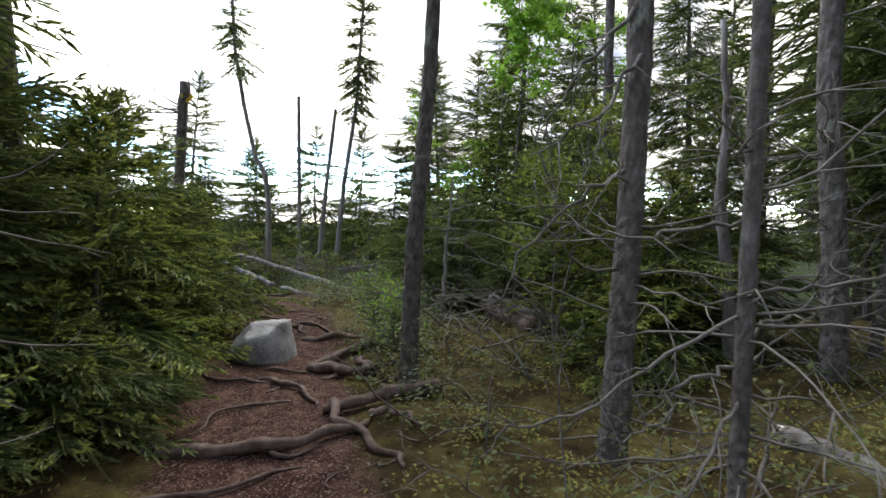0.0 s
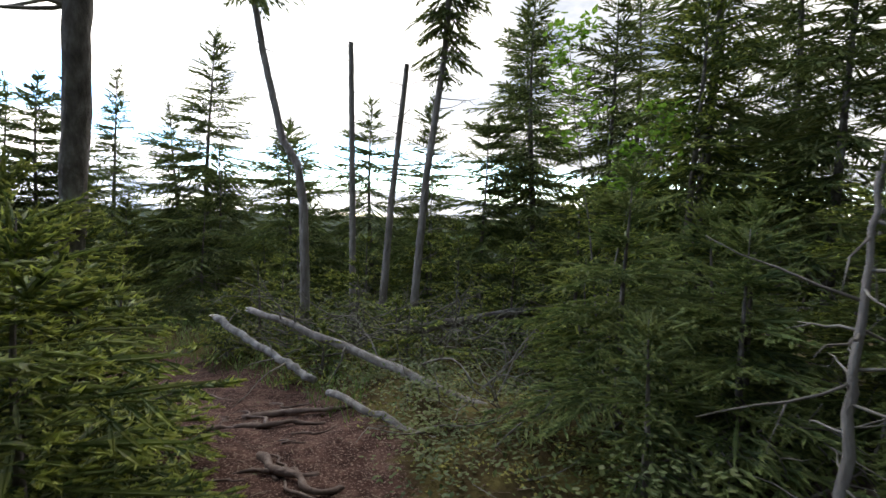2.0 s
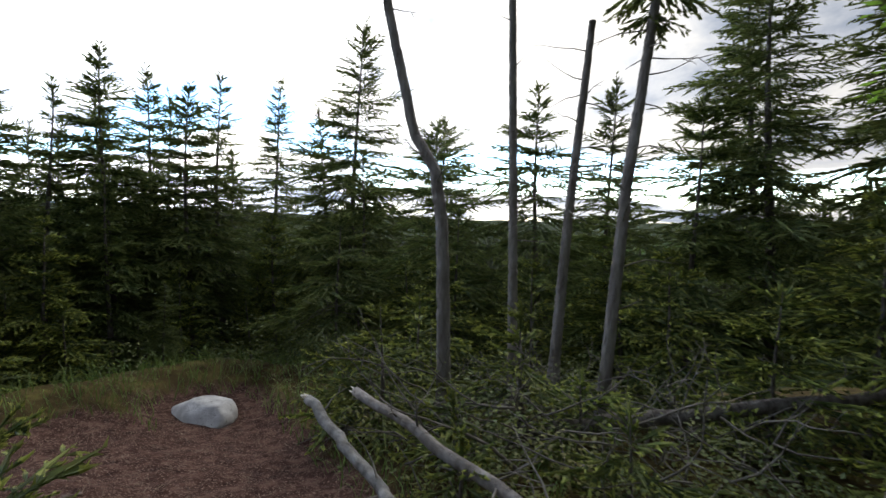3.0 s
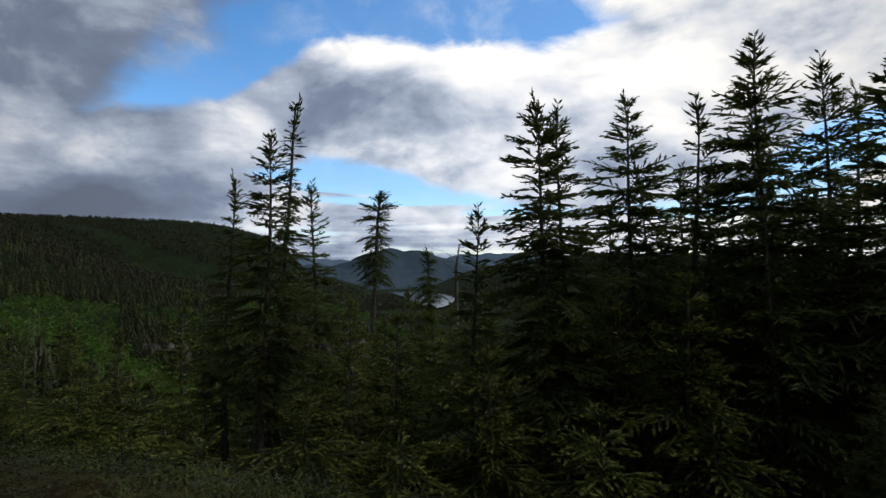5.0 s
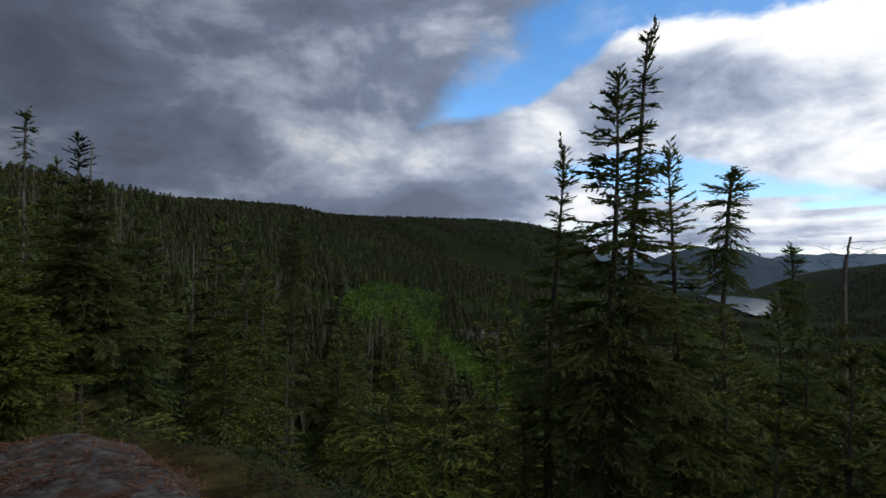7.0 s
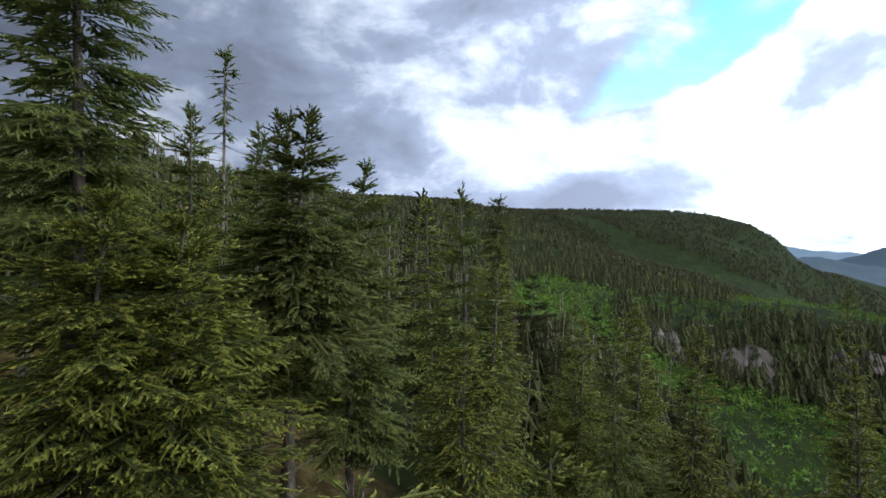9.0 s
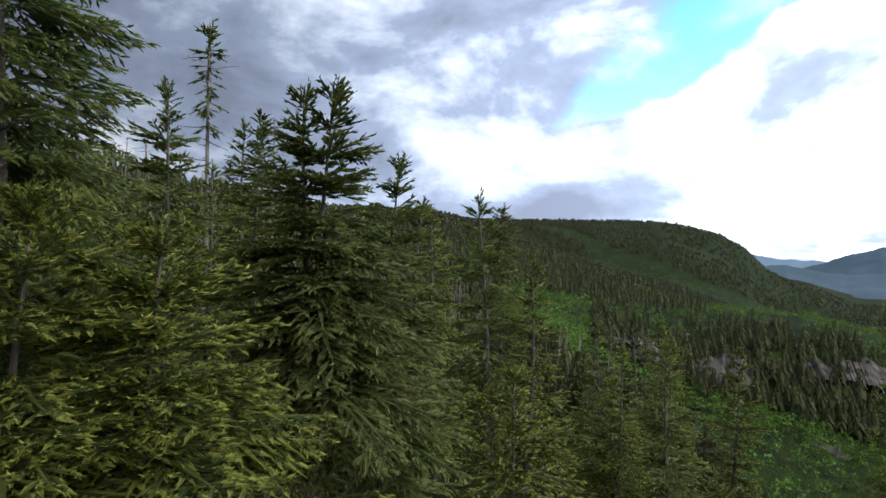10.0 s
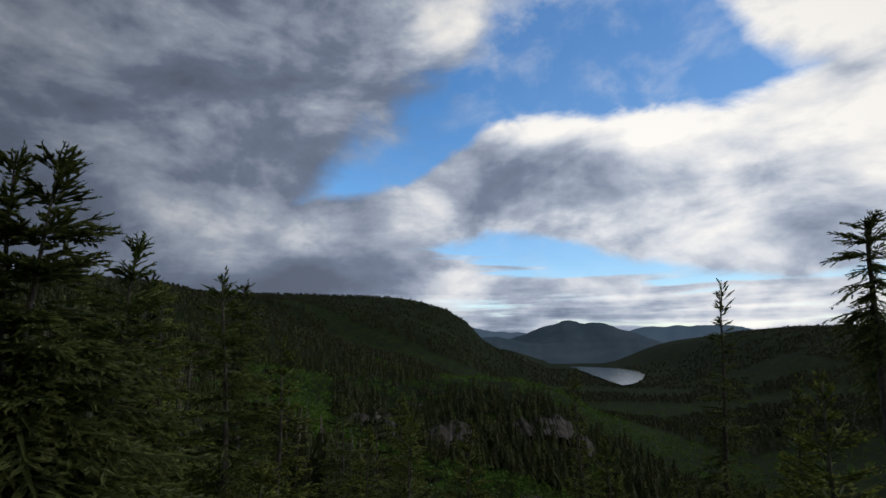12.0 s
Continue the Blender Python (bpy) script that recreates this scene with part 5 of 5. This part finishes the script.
def build_slope_trees():
    """Counted trees of the near slope: a few forms, copied."""
    rng = np.random.RandomState(8)
    forms = []
    for k in range(6):
        forms.append(conifer("spruce_tree", 0, 0, 5.0, .75 + .1 * (k % 3), 700 + k, 2, .12 + .06 * (k % 3), 1.1, label="spruce on the steep slope below the lookout", group="spruces on the slope", z=.05, dead=.25, mat=NEEDLE_FAR if k % 2 else NEEDLE_YOUNG))
    near = [conifer("spruce_tree", 0, 0, 5.0, .8, 720 + k, 1, .12 + .08 * k, .85, label="spruce on the steep slope below the lookout", group="spruces on the slope", z=.05, dead=.45, mat=NEEDLE_YOUNG if k == 0 else NEEDLE) for k in range(3)]
    made = 0
    while made < 105:
        az, r = rng.uniform(-85, 62), 6.5 + 20 * rng.rand() ** 1.1
        if r < 9 and az > -10:
            r += 6
        x, y = polar(az, r)
        z = lift(x, y)
        limit = 1.5 - .06 * r if az > -25 else 3.0 + .02 * r
        h = rng.uniform(2.5, 6.5)
        if az > -30:
            h = min(h, max(1.6, limit - z))
        s = h / 5.0
        m = pose(x, y, z - .05, rng.normal(0, 2), rng.normal(0, 2), rng.uniform(0, 360))
        ob = copy_thing(near[rng.randint(3)] if r < 13 else forms[rng.randint(6)], m)
        ob.scale = (s * rng.uniform(.85, 1.2),) * 2 + (s,)
        made += 1
    for f, (az, r) in zip(forms + near, ((-60, 14), (-45, 20), (-30, 16), (-12, 24), (5, 18), (20, 26), (-52, 10), (-20, 12), (45, 11))):
        x, y = polar(az, r)
        f.matrix_world = pose(x, y, lift(x, y) - .05, 0, 0, 30 * r)
    for _ in range(40):
        az, r = rng.uniform(22, 92), rng.uniform(4.6, 13)
        x, y = polar(az, r)
        z = lift(x, y)
        h = rng.uniform(.5, 1.7) - z
        if h < 1 or land(x, y)[2][0] < 1.7:
            continue
        ob = copy_thing(near[rng.randint(3)], pose(x, y, z - .05, rng.normal(0, 2), rng.normal(0, 2), rng.uniform(0, 360)))
        ob.scale = (h / 5 * 1.25,) * 2 + (h / 5,)
    for _ in range(70):
        az, r = rng.uniform(2, 56), rng.uniform(8.5, 24)
        x, y = polar(az, r)
        z = lift(x, y)
        h = min(1.3 - .13 * r + rng.uniform(-1.2, .2) - z, 7)
        if h < 1.2:
            continue
        ob = copy_thing(near[rng.randint(3)] if r < 14 else forms[rng.randint(6)], pose(x, y, z - .05, rng.normal(0, 2), rng.normal(0, 2), rng.uniform(0, 360)))
        ob.scale = (h / 5 * 1.15,) * 2 + (h / 5,)
    # standing dead stems
    heap_form, _ = bole("dead_spruce", [(0, 0, 0), (.05, 0, 2.5), (.08, .03, 5.5)], .05, .015, 790, GREY_WOOD, "standing dead grey spruce on the slope", 34, .55, .15, .98, "snag", True)
    heap_form["group"] = "dead spruces on the slope"
    for i in range(52):
        az, r = rng.uniform(-66, 10), rng.uniform(11, 48)
        x, y = polar(az, r)
        s = rng.uniform(.6, 1.15)
        ob = copy_thing(heap_form, pose(x, y, lift(x, y) - .05, rng.normal(0, 3), rng.normal(0, 3), rng.uniform(0, 360)))
        ob.scale = (s, s, s)
    x, y = polar(-33, 22)
    heap_form.matrix_world = pose(x, y, lift(x, y) - .05)


build_slope_trees()


def spiky(h, rad, rng, rows, per):
    """A rough conifer of ragged skirts of triangles, for the distance."""
    out = []
    for k in range(rows):
        s = k / rows
        z, r = h * (.10 + .9 * s), rad * (1 - s) ** .8 + .06 * rad
        a = np.arange(per) * 2 * math.pi / per + rng.uniform(0, 6)
        rr = r * rng.uniform(.55, 1.15, per)
        w = math.pi / per * 1.1
        tip = np.stack([np.cos(a) * rr, np.sin(a) * rr, np.full(per, z - .10 * h * rng.uniform(.3, 1.1))], 1)
        top = z + h / rows * 1.3
        b0 = np.stack([np.cos(a - w) * rr * .35, np.sin(a - w) * rr * .35, np.full(per, top)], 1)
        b1 = np.stack([np.cos(a + w) * rr * .35, np.sin(a + w) * rr * .35, np.full(per, top)], 1)
        out.append(np.stack([tip, b1, b0], 1))
    return np.vstack(out)


def cloudlet(rad, rng, n):
    """A rough broadleaf crown of scattered leaf sprays."""
    d = rng.normal(0, 1, (n, 3))
    d /= np.linalg.norm(d, axis=1)[:, None]
    d[:, 2] = np.abs(d[:, 2]) * 1.2
    c = d * rad * rng.uniform(.5, 1.05, n)[:, None] + np.array([0, 0, rad * .5])
    e = rng.normal(0, 1, (2, n, 3)) * rad * .22
    return np.stack([c, c + e[0], c + e[1]], 1)


def in_lake(x, y):
    """Which spots lie in the lake or on its bare shore."""
    shore = [(v.co.x, v.co.y) for v in bpy.data.objects["water"].data.vertices]
    inside = np.zeros(len(x), bool)
    for (x0, y0), (x1, y1) in zip(shore, shore[1:] + shore[:1]):
        cross = (y0 > y) != (y1 > y)
        inside ^= cross & (x < (x1 - x0) * (y - y0) / (y1 - y0 + 1e-9) + x0)
    return inside


def build_forest():
    rng = np.random.RandomState(9)
    bands = ((20, 120, 7000, (8, 7), 1.7, 4.4), (100, 330, 17000, (4, 5), 1.9, 4.3), (280, 1250, 34000, (3, 4), 2.6, 4.4))
    for lo, hi, count, (rows, per), h0, h1 in bands:
        wide = 1.4 if hi < 200 else 2.0 if hi < 400 else 4.0
        forms = [spiky(1, .23, rng, rows, per) for _ in range(8)]
        az = rng.uniform(-100, 128, count) if hi < 200 else rng.uniform(-95, 100, count) if hi < 400 else rng.uniform(-85, 55, count)
        r = np.exp(rng.uniform(math.log(lo), math.log(hi), count))
        x, y = polar(az, r)
        z = coarse_land(x, y)
        green = (ripple(x, y, .03, 21) > np.where((az > 2) | ((az > -16) & (r > 165)), .05, .3)) & ~((r > 112) & (r < 150) & (az > -20) & (az < 5)) & (r > 45) & (az > -30) & (r < 700)
        lake = in_lake(x, y)
        parts, leafy, dying = [], [], []
        for i in range(count):
            if lake[i]:
                continue
            h = rng.uniform(h0, h1)
            a = rng.uniform(0, 6.28)
            c, s = math.cos(a), math.sin(a)
            if green[i]:
                t = cloudlet(h * .33, rng, 16 if hi < 400 else 8)
                leafy.append(t + np.array([x[i], y[i], z[i]]))
            else:
                t = forms[rng.randint(8)] @ np.array([[c, s, 0], [-s, c, 0], [0, 0, 1]])
                (dying if rng.rand() < .14 and hi < 400 else parts).append(t * h * np.array([wide, wide, 1]) + np.array([x[i], y[i], z[i] - (.1 if hi < 400 else .3 * h)]))
        tagged(tri_object("forest", np.vstack(parts), NEEDLE_FAR), "dense spruce forest covering the valley slopes", "forest", kind="stuff")
        if dying:
            tagged(tri_object("forest", np.vstack(dying), BROWN_NEEDLE), "brown dying spruces scattered through the forest", "forest", kind="stuff")
        if leafy:
            tagged(tri_object("forest", np.vstack(leafy), FAR_GREEN), "bright green broadleaf patches among the spruces", "forest", kind="stuff")
    # bare grey stems that stand among the spruces
    n = 800
    az, r = rng.uniform(-75, -9, n), np.exp(rng.uniform(math.log(24), math.log(260), n))
    x, y = polar(az, r)
    z = coarse_land(x, y)
    stems = Heap()
    for i in range(n):
        if az[i] > -32 and r[i] > 55:
            continue
        h, w = rng.uniform(2.6, 5.2), rng.uniform(.035, .07) * (1 + r[i] / 200)
        lean = rng.normal(0, .05, 2) * h
        stems.tube(np.array([(x[i], y[i], z[i] - .2), (x[i] + lean[0] * .4, y[i] + lean[1] * .4, z[i] + h * .5), (x[i] + lean[0], y[i] + lean[1], z[i] + h)]), [w, w * .7, w * .2], 3)
    tagged(stems.make("dead_stems", DEAD_TWIG), "bare grey dead stems scattered through the forest", "forest", kind="stuff")
    # leafy scrub on the steep ground below the lookout
    n = 1900
    az, r = rng.uniform(-16, 42, n), np.exp(rng.uniform(math.log(22), math.log(125), n))
    x, y = polar(az, r)
    z = land(x, y)[0]
    tagged(tri_object("forest", np.vstack([cloudlet(rng.uniform(.4, 1.0), rng, 40) + np.array([x[i], y[i], z[i]]) for i in range(n)]), SCRUB), "dull green scrub between the spruces", "thicket", kind="stuff")
    # the green gully
    n = 900
    s = rng.rand(n)
    az, r = -29 + 15 * s + rng.normal(0, 2.0, n), 92 - 18 * s + rng.normal(0, 8, n)
    x, y = polar(az, r)
    z = land(x, y)[0]
    tagged(tri_object("forest", np.vstack([cloudlet(rng.uniform(.7, 1.5), rng, 90) + np.array([x[i], y[i], z[i]]) for i in range(n)]), FAR_GREEN), "bright green alder thicket in a gully", "thicket", kind="stuff")


build_forest()


def build_cliffs():
    """Steep broken faces that show between the trees, each a ragged sheet of ledges and cracks with depth."""
    rng = np.random.RandomState(10)
    for k, (az, r, w, h) in enumerate(((-9.8, 120, 6, 6), (-8, 124, 8, 8), (-6.2, 122, 5, 6), (-3, 125, 7, 6), (-1.6, 127, 8, 9), (.2, 129, 8, 8.5), (1.3, 122, 4, 4.5), (-4, 150, 5, 2),
                                        (6.4, 140, 5, 7), (8.8, 142, 8, 9), (10.2, 146, 6, 8), (12, 142, 6, 7), (7, 104, 7, 2.5), (9, 108, 4, 1.6), (-17, 72, 4, 2.2))):
        w, h = w * 1.2, h * .62
        x, y = polar(az - 8, r)
        n, m = 34, 18
        s, q = np.meshgrid(np.linspace(-.5, .5, n), np.linspace(0, 1, m), indexing="ij")
        edge = np.clip(1 - (2 * np.abs(s)) ** 2.5, 0, 1)
        crest = h * edge ** .6 * (.72 + .22 * ripple(s * 9, s * 0, 1.0, 60 + k) + .012 * rng.normal(0, 1, (n, 1)))
        depth = .8 * ripple(s * w * .7, q * h * .8, 1.0, 80 + k) + .4 * ripple(s * w * 2.0, q * h * 1.7, 1.0, 100 + k) + .14 * rng.normal(0, 1, s.shape)
        lean = .5 * h * (q + .10 * np.sin(q * 13 + 5 * s))
        v = np.stack([lean - depth * edge, s * w * (1 - .1 * q) + .10 * rng.normal(0, 1, s.shape), -2 + q * (crest + 2)], -1).reshape(-1, 3)
        back = v.copy()
        back[:, 0] += 5.0
        back[:, 2] -= 3.5
        f = []
        for a in range(n - 1):
            for c in range(m - 1):
                i = a * m + c
                f.append((i, i + m, i + m + 1, i + 1))
            i = a * m + m - 1
            f.append((i, i + m, n * m + i + m, n * m + i))
        ob = mesh_object("cliff", np.vstack([v, back]), f, CLIFF)
        ob.matrix_world = pose(x, y, lift(x, y) - .6, 0, 0, 8 - az + rng.uniform(-25, 25))
        tagged(ob, "grey cracked cliff face showing through the forest", "cliff")


build_cliffs()


def fallen_branch(x, y, length, seed, way):
    rng = np.random.RandomState(seed)
    heap = Heap()
    dead_limb(heap, (0, 0, .04), way, length, rng, .013, 3, .14, -.015)
    ob = heap.make("fallen_branch", DEAD_TWIG)
    ob.location = (x, y, lift(x, y))
    return tagged(ob, "bleached crooked dead branch on the ground", "branch", "fallen dead branches")


for k, (x, y, l, way) in enumerate(((-2.2, 9.7, 1.2, (.9, -.5, .35)), (-2.1, 9.5, 1.0, (1, .2, .3)), (-2.3, 9.3, .9, (.7, -.8, .4)), (-1.7, 9.2, .9, (-.6, -.4, .5)), (-1.2, 8.8, .9, (.6, -.5, .4)), (-.7, 8.3, .9, (.5, .6, .35)),
                                    (.2, 6.4, .9, (.6, -.6, .5)), (.5, 5.9, 1.0, (.9, .3, .4)), (.4, 6.7, 1.0, (.8, -.2, .6)), (.6, 4.9, .8, (.7, -.5, .5)), (1.0, 4.3, .9, (-.5, .4, .6)), (-1.6, 2.4, .8, (.4, -.7, .4)), (1.6, 2.6, .8, (.5, .5, .3)), (2.0, 3.3, .9, (-.6, -.3, .3)))):
    fallen_branch(x, y, l, 900 + k, way)
